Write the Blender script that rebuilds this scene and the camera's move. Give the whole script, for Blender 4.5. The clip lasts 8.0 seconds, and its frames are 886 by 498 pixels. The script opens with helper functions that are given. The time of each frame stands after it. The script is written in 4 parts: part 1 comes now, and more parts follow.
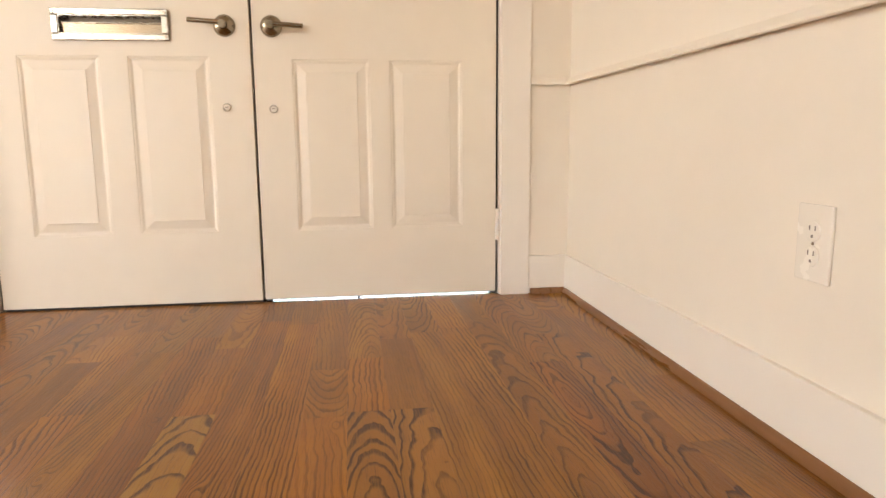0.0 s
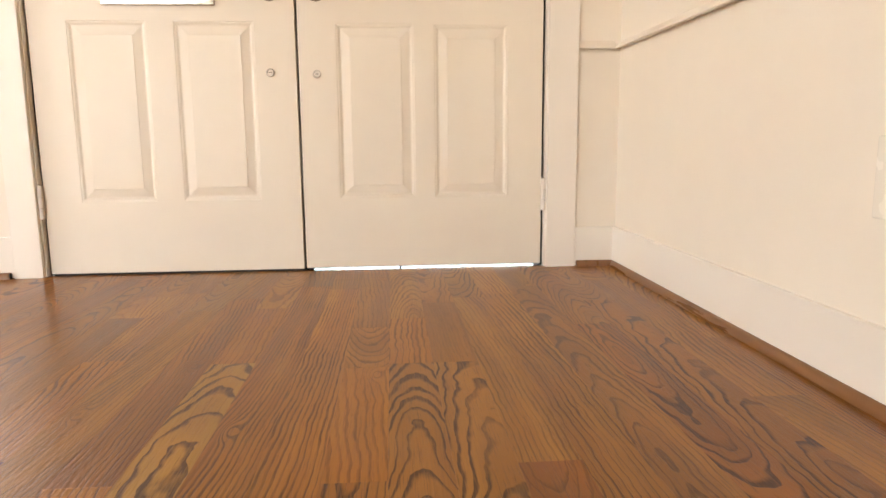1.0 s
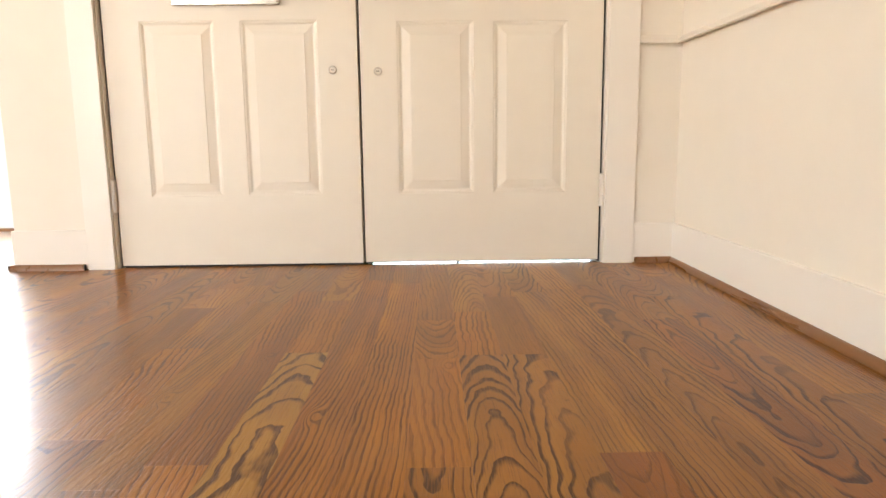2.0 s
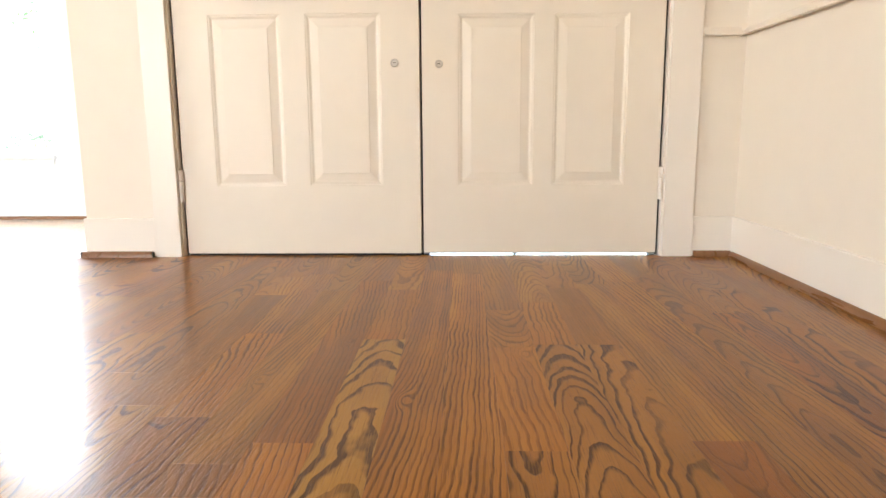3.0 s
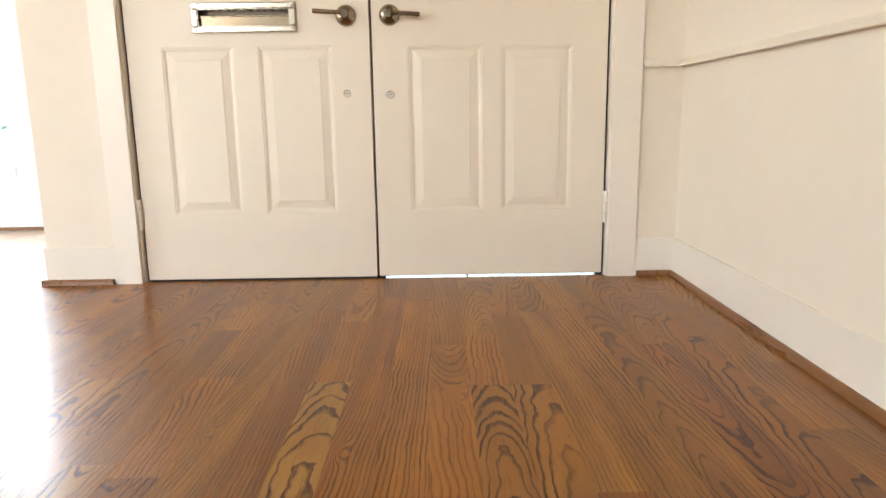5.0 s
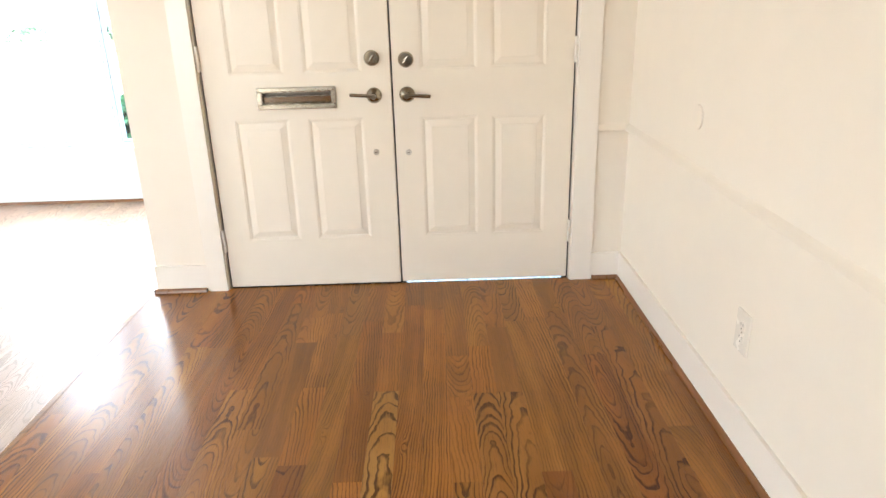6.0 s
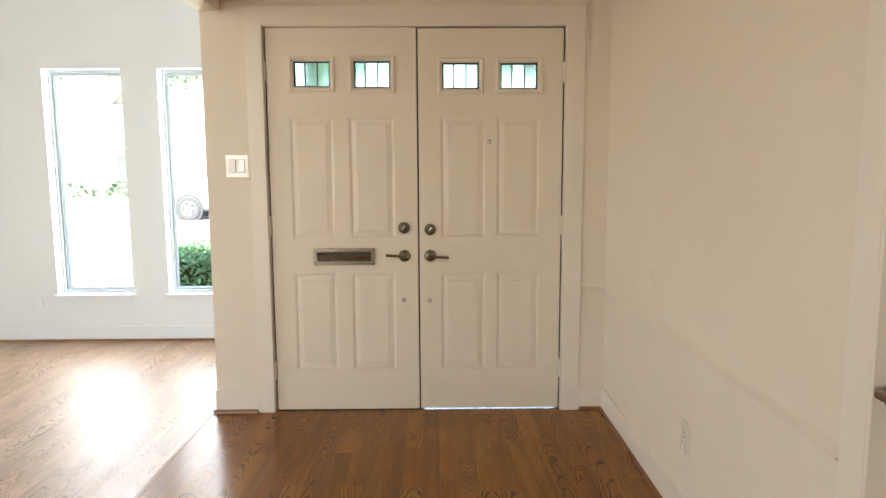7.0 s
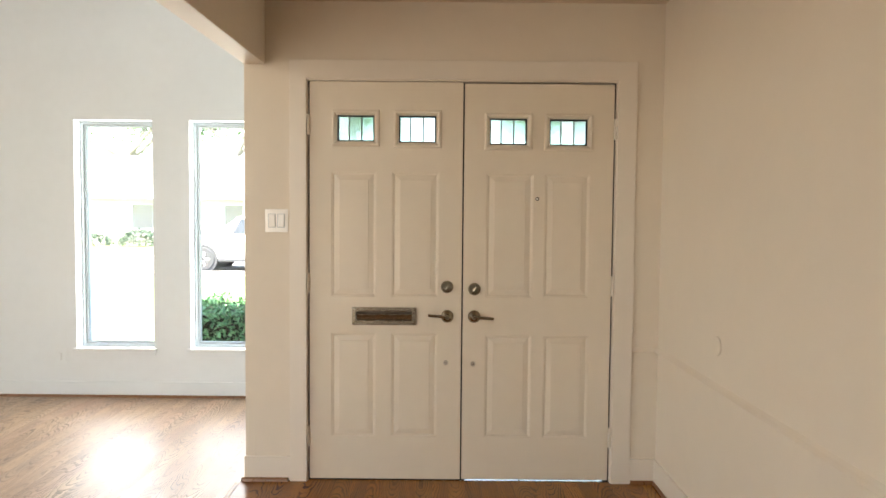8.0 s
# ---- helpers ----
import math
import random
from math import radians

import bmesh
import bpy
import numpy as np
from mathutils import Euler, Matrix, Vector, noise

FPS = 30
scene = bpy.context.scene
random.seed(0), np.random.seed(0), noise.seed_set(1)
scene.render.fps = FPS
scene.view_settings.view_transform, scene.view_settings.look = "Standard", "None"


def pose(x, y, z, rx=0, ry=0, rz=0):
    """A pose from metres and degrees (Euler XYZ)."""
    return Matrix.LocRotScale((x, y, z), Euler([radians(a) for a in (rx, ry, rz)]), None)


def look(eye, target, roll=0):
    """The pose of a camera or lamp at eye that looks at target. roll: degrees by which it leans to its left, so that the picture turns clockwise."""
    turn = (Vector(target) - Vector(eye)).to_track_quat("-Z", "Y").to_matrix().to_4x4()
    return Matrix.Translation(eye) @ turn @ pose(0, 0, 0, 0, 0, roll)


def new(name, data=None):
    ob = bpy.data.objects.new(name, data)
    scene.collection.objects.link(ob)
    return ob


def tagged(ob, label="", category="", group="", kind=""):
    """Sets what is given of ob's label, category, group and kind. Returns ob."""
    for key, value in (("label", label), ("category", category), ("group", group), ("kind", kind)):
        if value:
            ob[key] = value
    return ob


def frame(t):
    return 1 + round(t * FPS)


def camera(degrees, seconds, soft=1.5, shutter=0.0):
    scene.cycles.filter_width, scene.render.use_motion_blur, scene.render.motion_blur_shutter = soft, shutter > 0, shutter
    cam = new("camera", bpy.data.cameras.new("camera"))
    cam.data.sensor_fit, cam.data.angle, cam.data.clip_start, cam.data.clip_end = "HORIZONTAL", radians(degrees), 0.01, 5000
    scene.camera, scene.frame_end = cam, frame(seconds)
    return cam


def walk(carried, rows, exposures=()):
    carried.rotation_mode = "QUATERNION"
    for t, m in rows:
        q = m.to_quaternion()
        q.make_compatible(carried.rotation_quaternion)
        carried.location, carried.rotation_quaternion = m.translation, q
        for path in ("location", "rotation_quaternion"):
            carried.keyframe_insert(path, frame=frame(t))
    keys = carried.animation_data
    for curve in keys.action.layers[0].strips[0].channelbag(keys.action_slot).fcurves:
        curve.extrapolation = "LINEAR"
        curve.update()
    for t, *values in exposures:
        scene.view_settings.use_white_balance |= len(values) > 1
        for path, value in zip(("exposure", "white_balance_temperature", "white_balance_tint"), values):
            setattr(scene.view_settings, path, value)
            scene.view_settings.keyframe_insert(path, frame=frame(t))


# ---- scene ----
cam = camera(66.6, 8.0)
PATH = [
    (0, (0.287, -2.185, 0.51), (0.552, -0.228, 0.193), -0.5),
    (0.2, (0.291, -2.175, 0.482), (0.508, -0.207, 0.198), -0.3),
    (0.5, (0.297, -2.159, 0.44), (0.501, -0.187, 0.173), 0.0),
    (0.7, (0.29, -2.156, 0.426), (0.465, -0.183, 0.149), 0.0),
    (1, (0.279, -2.152, 0.405), (0.427, -0.182, 0.09), -0.5),
    (1.2, (0.27, -2.153, 0.405), (0.401, -0.185, 0.074), -0.5),
    (1.5, (0.257, -2.155, 0.405), (0.344, -0.185, 0.071), -0.5),
    (1.7, (0.242, -2.157, 0.399), (0.294, -0.185, 0.073), -0.6),
    (2.8, (0.155, -2.191, 0.401), (0.147, -0.216, 0.085), -0.4),
    (3, (0.134, -2.191, 0.4), (0.073, -0.222, 0.059), -0.4),
    (3.3, (0.133, -2.185, 0.393), (-0.034, -0.23, 0.008), -0.6),
    (3.5, (0.133, -2.181, 0.389), (-0.074, -0.235, -0.024), -1.2),
    (3.8, (0.159, -2.182, 0.387), (-0.061, -0.242, -0.044), -0.9),
    (4, (0.176, -2.183, 0.386), (-0.013, -0.238, -0.037), -1.1),
    (4.2, (0.188, -2.186, 0.39), (0.05, -0.235, -0.026), -0.3),
    (4.5, (0.207, -2.191, 0.395), (0.145, -0.228, 0.02), 0.0),
    (4.7, (0.216, -2.203, 0.425), (0.204, -0.231, 0.093), -0.0),
    (5.8, (0.167, -2.685, 1.099), (0.171, -0.804, 0.418), -2.1),
    (6, (0.158, -2.881, 1.235), (0.181, -1.007, 0.536), -1.6),
    (6.2, (0.152, -3.024, 1.272), (0.167, -1.128, 0.636), -1.2),
    (6.5, (0.144, -3.238, 1.327), (0.134, -1.294, 0.853), -1.1),
    (6.8, (0.111, -3.45, 1.341), (0.109, -1.475, 1.029), -0.2),
    (7, (0.089, -3.592, 1.35), (0.111, -1.608, 1.098), -0.3),
    (7.2, (0.028, -3.645, 1.375), (0.093, -1.657, 1.164), -0.1),
    (7.5, (0.046, -3.644, 1.369), (0.095, -1.651, 1.217), 0.1),
    (7.8, (-0.042, -3.523, 1.368), (-0.005, -1.527, 1.247), 0.6),
    (8, (-0.1, -3.442, 1.367), (-0.101, -1.445, 1.272), 0.5),
]

EXPOSURES = [
    (0.0, 3.85, 7450, 17), (0.5, 3.9, 7400, 17), (1.5, 3.96, 7250, 15), (3.0, 4.0, 6900, 13), (3.5, 3.85, 6750, 12), (4.5, 3.82, 6850, 11),
    (6.0, 4.02, 6400, 10), (6.2, 3.76, 6750, 9), (6.5, 3.56, 6850, 10), (7.0, 3.10, 7200, 12), (7.5, 3.06, 7350, 12), (8.0, 2.98, 7450, 13),
]
walk(cam, [(t, look(eye, target, roll)) for t, eye, target, roll in PATH], EXPOSURES)

# ---- world, sun and window light ----
SUN_ELEVATION, SUN_AZIMUTH = radians(62), radians(205)
world = bpy.data.worlds.new("sky")
scene.world = world
world.use_nodes = True
wn = world.node_tree
sky = wn.nodes.new("ShaderNodeTexSky")
sky.sky_type, sky.sun_disc = "NISHITA", False
sky.sun_elevation, sky.sun_rotation = SUN_ELEVATION, SUN_AZIMUTH
wn.links.new(sky.outputs[0], wn.nodes["Background"].inputs[0])
wn.nodes["Background"].inputs[1].default_value = 0.15

sun = new("sun", bpy.data.lights.new("sun", "SUN"))
sun.data.energy, sun.data.angle, sun.data.color = 4.5, radians(0.5), (1.0, 0.97, 0.93)
toward = Vector((math.sin(SUN_AZIMUTH) * math.cos(SUN_ELEVATION), math.cos(SUN_AZIMUTH) * math.cos(SUN_ELEVATION), math.sin(SUN_ELEVATION)))
sun.matrix_world = look(toward * 40, (0, 0, 0))


def window_light(name, x, y, z, width, height, aim, watts, colour):
    """The sky's light in the opening of a window."""
    data = bpy.data.lights.new(name, "AREA")
    data.shape, data.size, data.size_y, data.energy, data.color = "RECTANGLE", width, height, watts, colour
    ob = new(name, data)
    ob.matrix_world = look((x, y, z), (x + aim[0], y + aim[1], z + aim[2]))
    return ob


DAY, SUNLIT = (0.92, 0.97, 1.0), (1.0, 0.955, 0.89)
# West and rear windows are unseen, added with their lamps to light the foyer.
window_light("unseen_west_window_fill", -6.03, -2.25, 1.55, 0.65, 2.3, (1, 0, 0), 6.5, SUNLIT)
window_light("unseen_rear_window_fill", -3.0, -6.03, 1.45, 1.0, 2.3, (0, 1, 0), 7.0, SUNLIT)
for wx in (-2.79, -1.855):
    window_light("daylight_north_window", wx, 2.115, 1.2, 0.60, 1.80, (0, -1, 0), 4.0, DAY)


# ---- node helpers and materials ----
def material(name):
    m = bpy.data.materials.new(name)
    m.use_nodes = True
    return m, m.node_tree, m.node_tree.nodes["Principled BSDF"]


def put(nt, socket, value):
    if value is None:
        return
    if isinstance(value, bpy.types.NodeSocket):
        nt.links.new(value, socket)
    elif isinstance(value, (tuple, list)):
        socket.default_value = (*value, 1.0) if len(value) == 3 and socket.type == "RGBA" else value
    else:
        socket.default_value = value


def calc(nt, op, a, b=None, c=None, clamp=False):
    n = nt.nodes.new("ShaderNodeMath")
    n.operation, n.use_clamp = op, clamp
    for k, v in enumerate((a, b, c)):
        put(nt, n.inputs[k], v)
    return n.outputs[0]


def combine(nt, x, y, z):
    n = nt.nodes.new("ShaderNodeCombineXYZ")
    for k, v in enumerate((x, y, z)):
        put(nt, n.inputs[k], v)
    return n.outputs[0]


def noise_at(nt, vector, scale, detail=2.0, rough=0.5):
    n = nt.nodes.new("ShaderNodeTexNoise")
    put(nt, n.inputs["Vector"], vector)
    n.inputs["Scale"].default_value, n.inputs["Detail"].default_value, n.inputs["Roughness"].default_value = scale, detail, rough
    return n.outputs[0]


def mixed(nt, factor, a, b, blend="MIX"):
    n = nt.nodes.new("ShaderNodeMix")
    n.data_type, n.blend_type = "RGBA", blend
    put(nt, n.inputs[0], factor)
    put(nt, n.inputs[6], a)
    put(nt, n.inputs[7], b)
    return n.outputs[2]


def spread(nt, value, low, high, to_low, to_high):
    n = nt.nodes.new("ShaderNodeMapRange")
    n.interpolation_type = "SMOOTHSTEP"
    for k, v in enumerate((value, low, high, to_low, to_high)):
        put(nt, n.inputs[k], v)
    return n.outputs[0]


def relief(nt, bsdf, height, strength, distance):
    n = nt.nodes.new("ShaderNodeBump")
    n.inputs["Strength"].default_value, n.inputs["Distance"].default_value = strength, distance
    put(nt, n.inputs["Height"], height)
    nt.links.new(n.outputs[0], bsdf.inputs["Normal"])


def place(nt, kind="Object"):
    return nt.nodes.new("ShaderNodeTexCoord").outputs[kind]


def paint(name, colour, rough, grain=420.0, bump=0.12, blotch=0.04):
    """Painted plaster or wood: roller texture, faint blotches, uneven sheen."""
    m, nt, b = material(name)
    at = place(nt)
    big = noise_at(nt, at, 1.7, 3.0)
    mid = noise_at(nt, at, 14.0, 3.0)
    tone = calc(nt, "ADD", calc(nt, "MULTIPLY", big, blotch), calc(nt, "MULTIPLY", mid, blotch * 0.5))
    dark = tuple(c * (1 - 1.6 * blotch) for c in colour)
    put(nt, b.inputs["Base Color"], mixed(nt, spread(nt, tone, 0.3 * blotch, 1.2 * blotch, 0.0, 1.0), dark, colour))
    put(nt, b.inputs["Roughness"], spread(nt, mid, 0.3, 0.7, rough - 0.05, rough + 0.06))
    relief(nt, b, noise_at(nt, at, grain, 2.0), bump, 0.0006)
    return m


def plain(name, colour, rough, metal=0.0, vary=0.1, scale=30.0, bump=0.0, stretch=(1, 1, 1)):
    m, nt, b = material(name)
    n = nt.nodes.new("ShaderNodeMapping")
    nt.links.new(place(nt), n.inputs["Vector"])
    n.inputs["Scale"].default_value = stretch
    v = noise_at(nt, n.outputs[0], scale, 4.0)
    put(nt, b.inputs["Base Color"], mixed(nt, v, tuple(c * (1 - vary) for c in colour), tuple(min(1, c * (1 + vary)) for c in colour)))
    put(nt, b.inputs["Roughness"], spread(nt, v, 0.25, 0.75, max(0.03, rough * 0.85), min(1, rough * 1.15)))
    b.inputs["Metallic"].default_value = metal
    if bump:
        relief(nt, b, v, bump, 0.004)
    return m


def oak(name, joined=False, worn=False, cut="flat"):
    """Flat-sawn stained oak under satin varnish: growth rings cut lengthwise give arches, ovals and streaks, each board its own."""
    m, nt, b = material(name)
    if joined:
        seed = nt.nodes.new("ShaderNodeNewGeometry").outputs["Random Per Island"]
        pick = nt.nodes.new("ShaderNodeValToRGB")
        put(nt, pick.inputs[0], calc(nt, "FRACT", calc(nt, "MULTIPLY", seed, 7.31)))
        # worn: pale living room boards, window glare put into their colour
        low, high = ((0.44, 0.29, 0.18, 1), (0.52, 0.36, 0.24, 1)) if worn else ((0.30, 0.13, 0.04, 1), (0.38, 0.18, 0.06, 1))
        pick.color_ramp.elements[0].color, pick.color_ramp.elements[1].color = low, high
        tint, strength = pick.outputs[0], 0.8
    else:
        info = nt.nodes.new("ShaderNodeObjectInfo")
        seed, tint, strength = info.outputs["Random"], info.outputs["Color"], info.outputs["Alpha"]
    split = nt.nodes.new("ShaderNodeSeparateXYZ")
    nt.links.new(place(nt), split.inputs[0])
    x, y = split.outputs[0], split.outputs[1]
    if joined:
        x = calc(nt, "SUBTRACT", calc(nt, "FLOORED_MODULO", calc(nt, "SUBTRACT", x, 0.02), 0.0825), 0.041)

    def pick_of(k):
        return calc(nt, "FRACT", calc(nt, "MULTIPLY", seed, k))

    r2, r3, r4, r5 = pick_of(17.37), pick_of(91.73), pick_of(53.11), pick_of(71.3)
    shift = calc(nt, "MULTIPLY", seed, 60.0)

    def field(sx, sy, detail=2.0, rough=0.5):
        return calc(nt, "SUBTRACT", noise_at(nt, combine(nt, calc(nt, "MULTIPLY", x, sx), calc(nt, "MULTIPLY_ADD", y, sy, shift), calc(nt, "MULTIPLY", r2, 40.0)), 1.0, detail, rough), 0.5)

    # where the saw passed through the log: off centre and at an uneven depth
    aside, off, bow, sway, year = {"flat": (-0.035, 0.07, 0.034, 0.009, 0.0050), "rift": (0.07, 0.10, 0.034, 0.008, 0.0058)}[cut]
    across = calc(nt, "ADD", x, calc(nt, "MULTIPLY_ADD", r2, off, aside))
    lean = calc(nt, "SUBTRACT", r4, 0.5)
    rise = calc(nt, "MULTIPLY_ADD", calc(nt, "SIGN", lean), 0.05, calc(nt, "MULTIPLY", lean, 0.16))
    depth = calc(nt, "ADD", calc(nt, "MULTIPLY_ADD", r3, 0.045, 0.040), calc(nt, "MULTIPLY", y, rise))
    depth = calc(nt, "ADD", depth, calc(nt, "MULTIPLY", field(2.5, 3.0, 1.0), bow))
    ring = calc(nt, "SQRT", calc(nt, "ADD", calc(nt, "MULTIPLY", across, across), calc(nt, "MULTIPLY", depth, depth)))
    ripple = calc(nt, "MULTIPLY", field(22.0, 17.0, 1.5), calc(nt, "MULTIPLY_ADD", r5, sway, sway * 0.5))
    ring = calc(nt, "ADD", ring, calc(nt, "ADD", ripple, calc(nt, "MULTIPLY", field(130.0, 30.0, 1.0), 0.0011)))
    # here and there a small knot bends the rings of a straight-grained board
    kx = calc(nt, "DIVIDE", calc(nt, "SUBTRACT", x, calc(nt, "MULTIPLY_ADD", r4, 0.05, -0.025)), 0.013)
    ky = calc(nt, "DIVIDE", calc(nt, "SUBTRACT", y, calc(nt, "MULTIPLY_ADD", r5, 0.5, -0.25)), 0.034)
    knot = calc(nt, "EXPONENT", calc(nt, "MULTIPLY", calc(nt, "ADD", calc(nt, "MULTIPLY", kx, kx), calc(nt, "MULTIPLY", ky, ky)), -1.0))
    ring = calc(nt, "ADD", ring, calc(nt, "MULTIPLY", knot, calc(nt, "MULTIPLY", calc(nt, "GREATER_THAN", r3, 0.60), 0.018 if cut == "rift" else 0.0)))
    # wide and narrow years
    age = noise_at(nt, combine(nt, calc(nt, "MULTIPLY_ADD", ring, 70.0, shift), calc(nt, "MULTIPLY", y, 0.4), r2), 1.0, 1.0)
    ring = calc(nt, "ADD", ring, calc(nt, "MULTIPLY", age, 0.007))
    turn = calc(nt, "FRACT", calc(nt, "DIVIDE", ring, calc(nt, "MULTIPLY_ADD", r5, 0.0050, year)))
    open_at = spread(nt, field(14.0, 4.0, 2.0), -0.15, 0.20, 0.72, 0.42)
    line = calc(nt, "MULTIPLY", spread(nt, turn, open_at, calc(nt, "ADD", open_at, 0.27), 0.0, 1.0), spread(nt, turn, 0.95, 1.0, 1.0, 0.0))
    weight = spread(nt, noise_at(nt, combine(nt, calc(nt, "MULTIPLY_ADD", ring, 90.0, shift), calc(nt, "MULTIPLY", y, 1.6), calc(nt, "MULTIPLY", x, 9.0)), 1.0, 2.0), 0.32, 0.52, 0.50, 1.0)
    pores = spread(nt, field(620.0, 16.0, 3.0, 0.6), 0.02, 0.22, 0.0, 1.0)
    dashes = spread(nt, field(420.0, 24.0, 2.0, 0.6), -0.16, 0.10, 0.60, 1.0)
    if cut == "rift":
        strength = calc(nt, "MULTIPLY", strength, 0.85)
    line = calc(nt, "MULTIPLY", calc(nt, "MULTIPLY", line, strength), calc(nt, "MULTIPLY", weight, dashes))
    line = calc(nt, "MINIMUM", line, 1.0)
    cloud = field(9.0, 1.3, 2.0)
    band = noise_at(nt, combine(nt, calc(nt, "MULTIPLY_ADD", ring, 45.0, shift), calc(nt, "MULTIPLY", y, 0.7), calc(nt, "MULTIPLY", r3, 9.0)), 1.0, 1.0)
    light = mixed(nt, spread(nt, cloud, -0.22, 0.22, 0.0, 1.0), mixed(nt, 1.0, tint, (0.72, 0.67, 0.60), "MULTIPLY"), tint)
    light = mixed(nt, spread(nt, band, 0.35, 0.65, 0.0, 0.5), light, mixed(nt, 1.0, light, (0.68, 0.65, 0.58), "MULTIPLY"))
    deep = mixed(nt, 1.0, tint, (0.19, 0.15, 0.09), "MULTIPLY")
    wood = mixed(nt, line, light, deep)
    wood = mixed(nt, calc(nt, "MULTIPLY", pores, 0.48), wood, deep)
    put(nt, b.inputs["Base Color"], wood)
    put(nt, b.inputs["Roughness"], spread(nt, cloud, -0.3, 0.3, 0.46, 0.56))
    b.inputs["Specular IOR Level"].default_value = 0.5 if worn else 0.08
    b.inputs["Coat Weight"].default_value = 0.7 if worn else 0.55
    low, width = (0.34, 0.12) if worn else (0.185, 0.065)
    put(nt, b.inputs["Coat Roughness"], calc(nt, "ADD", calc(nt, "MULTIPLY_ADD", r4, width, low), calc(nt, "MULTIPLY", cloud, 0.04)))
    b.inputs["Coat IOR"].default_value = 1.5
    height = calc(nt, "ADD", calc(nt, "MULTIPLY", line, -0.35), calc(nt, "MULTIPLY", pores, -0.3))
    height = calc(nt, "ADD", height, calc(nt, "ADD", calc(nt, "MULTIPLY", field(30.0, 3.0, 2.0), 1.2), calc(nt, "MULTIPLY", field(240.0, 30.0, 2.0), 1.4)))
    relief(nt, b, height, 0.75, 0.0012)
    return m


def glass(name, tint=(1, 1, 1), rough=0.0, ripple=0.0, scale=60.0):
    m, nt, b = material(name)
    b.inputs["Base Color"].default_value = (*tint, 1)
    b.inputs["Transmission Weight"].default_value, b.inputs["Roughness"].default_value, b.inputs["IOR"].default_value = 1.0, rough, 1.45
    if ripple:
        relief(nt, b, noise_at(nt, place(nt), scale, 2.0), ripple, 0.002)
    return m


# Warm foyer light and cool living room daylight are put into these paint colours.
WARM_LIT_WALL = paint("warm_lit_wall_paint", (0.80, 0.724, 0.617), 0.62, 300.0, 0.22)
COOL_LIT_WHITE = paint("cool_lit_white_paint", (0.775, 0.825, 0.85), 0.62, 300.0, 0.22)
TRIM = paint("trim_paint", (0.82, 0.758, 0.672), 0.36, 160.0, 0.10, 0.03)
DOOR = paint("door_paint", (0.795, 0.716, 0.60), 0.44, 120.0, 0.12, 0.04)
CEIL = paint("ceiling_paint", (0.76, 0.655, 0.515), 0.8, 140.0, 0.5)
OAK = oak("stained_oak")
OAK_RIFT = oak("straight_grained_oak", cut="rift")
OAK_GLARE = oak("oak_under_glare", False, True)
OAK_FAR = oak("stained_oak_far", True)
OAK_GLARE_FAR = oak("oak_under_glare_far", True, True)
SHOE = plain("stained_shoe_moulding", (0.20, 0.082, 0.027), 0.3, 0, 0.25, 60.0, 0.1, (1, 0.06, 1))
NICKEL = plain("satin_nickel", (0.31, 0.265, 0.20), 0.22, 1.0, 0.12, 60.0, 0.03, (1, 1, 12))
BRIGHT_NICKEL = plain("bright_nickel", (0.58, 0.53, 0.46), 0.38, 1.0, 0.06, 80.0)
CHROME = plain("brushed_steel", (0.38, 0.345, 0.285), 0.26, 1.0, 0.1, 50.0, 0.03, (1, 1, 14))
DARK_METAL = plain("dark_metal", (0.12, 0.10, 0.08), 0.4, 0.8, 0.2)
SEAL = plain("black_weatherstrip", (0.015, 0.013, 0.012), 0.7, 0, 0.3)
LEAD = plain("lead_came", (0.05, 0.055, 0.055), 0.45, 0.6, 0.2)
PLASTIC = plain("white_plastic", (0.90, 0.89, 0.86), 0.10, 0, 0.02)
IVORY = plain("almond_plastic", (0.80, 0.74, 0.65), 0.25, 0, 0.02)
SOCKET = plain("socket_dark", (0.18, 0.155, 0.13), 0.6)
VINYL = plain("window_vinyl", (0.48, 0.54, 0.58), 0.35, 0, 0.06)
PANE = glass("window_glass")
RIPPLE = glass("rippled_glass", (0.42, 0.52, 0.52), 0.08, 0.6, 60.0)
GLUE = glass("frosted_glass", (0.50, 0.62, 0.60), 0.22, 0.3, 90.0)
SEEDY = glass("seeded_glass", (0.44, 0.60, 0.57), 0.10, 0.8, 40.0)
CONCRETE = plain("porch_concrete", (0.45, 0.44, 0.42), 0.85, 0, 0.25, 8.0, 0.2)
SUBFLOOR = plain("subfloor", (0.05, 0.025, 0.012), 0.8)


# ---- geometry helpers ----
BASE = {}


def box(bm, x0, x1, y0, y1, z0, z1):
    v = [bm.verts.new(p) for p in ((x0, y0, z0), (x1, y0, z0), (x1, y1, z0), (x0, y1, z0), (x0, y0, z1), (x1, y0, z1), (x1, y1, z1), (x0, y1, z1))]
    for f in ((3, 2, 1, 0), (4, 5, 6, 7), (0, 1, 5, 4), (1, 2, 6, 5), (2, 3, 7, 6), (3, 0, 4, 7)):
        bm.faces.new([v[i] for i in f])


def boxes(*sides, bevel=0.0):
    bm = bmesh.new()
    for s in sides:
        box(bm, *s)
    if bevel:
        bmesh.ops.bevel(bm, geom=bm.edges[:], offset=bevel, segments=2, profile=0.6, affect="EDGES")
    return bm


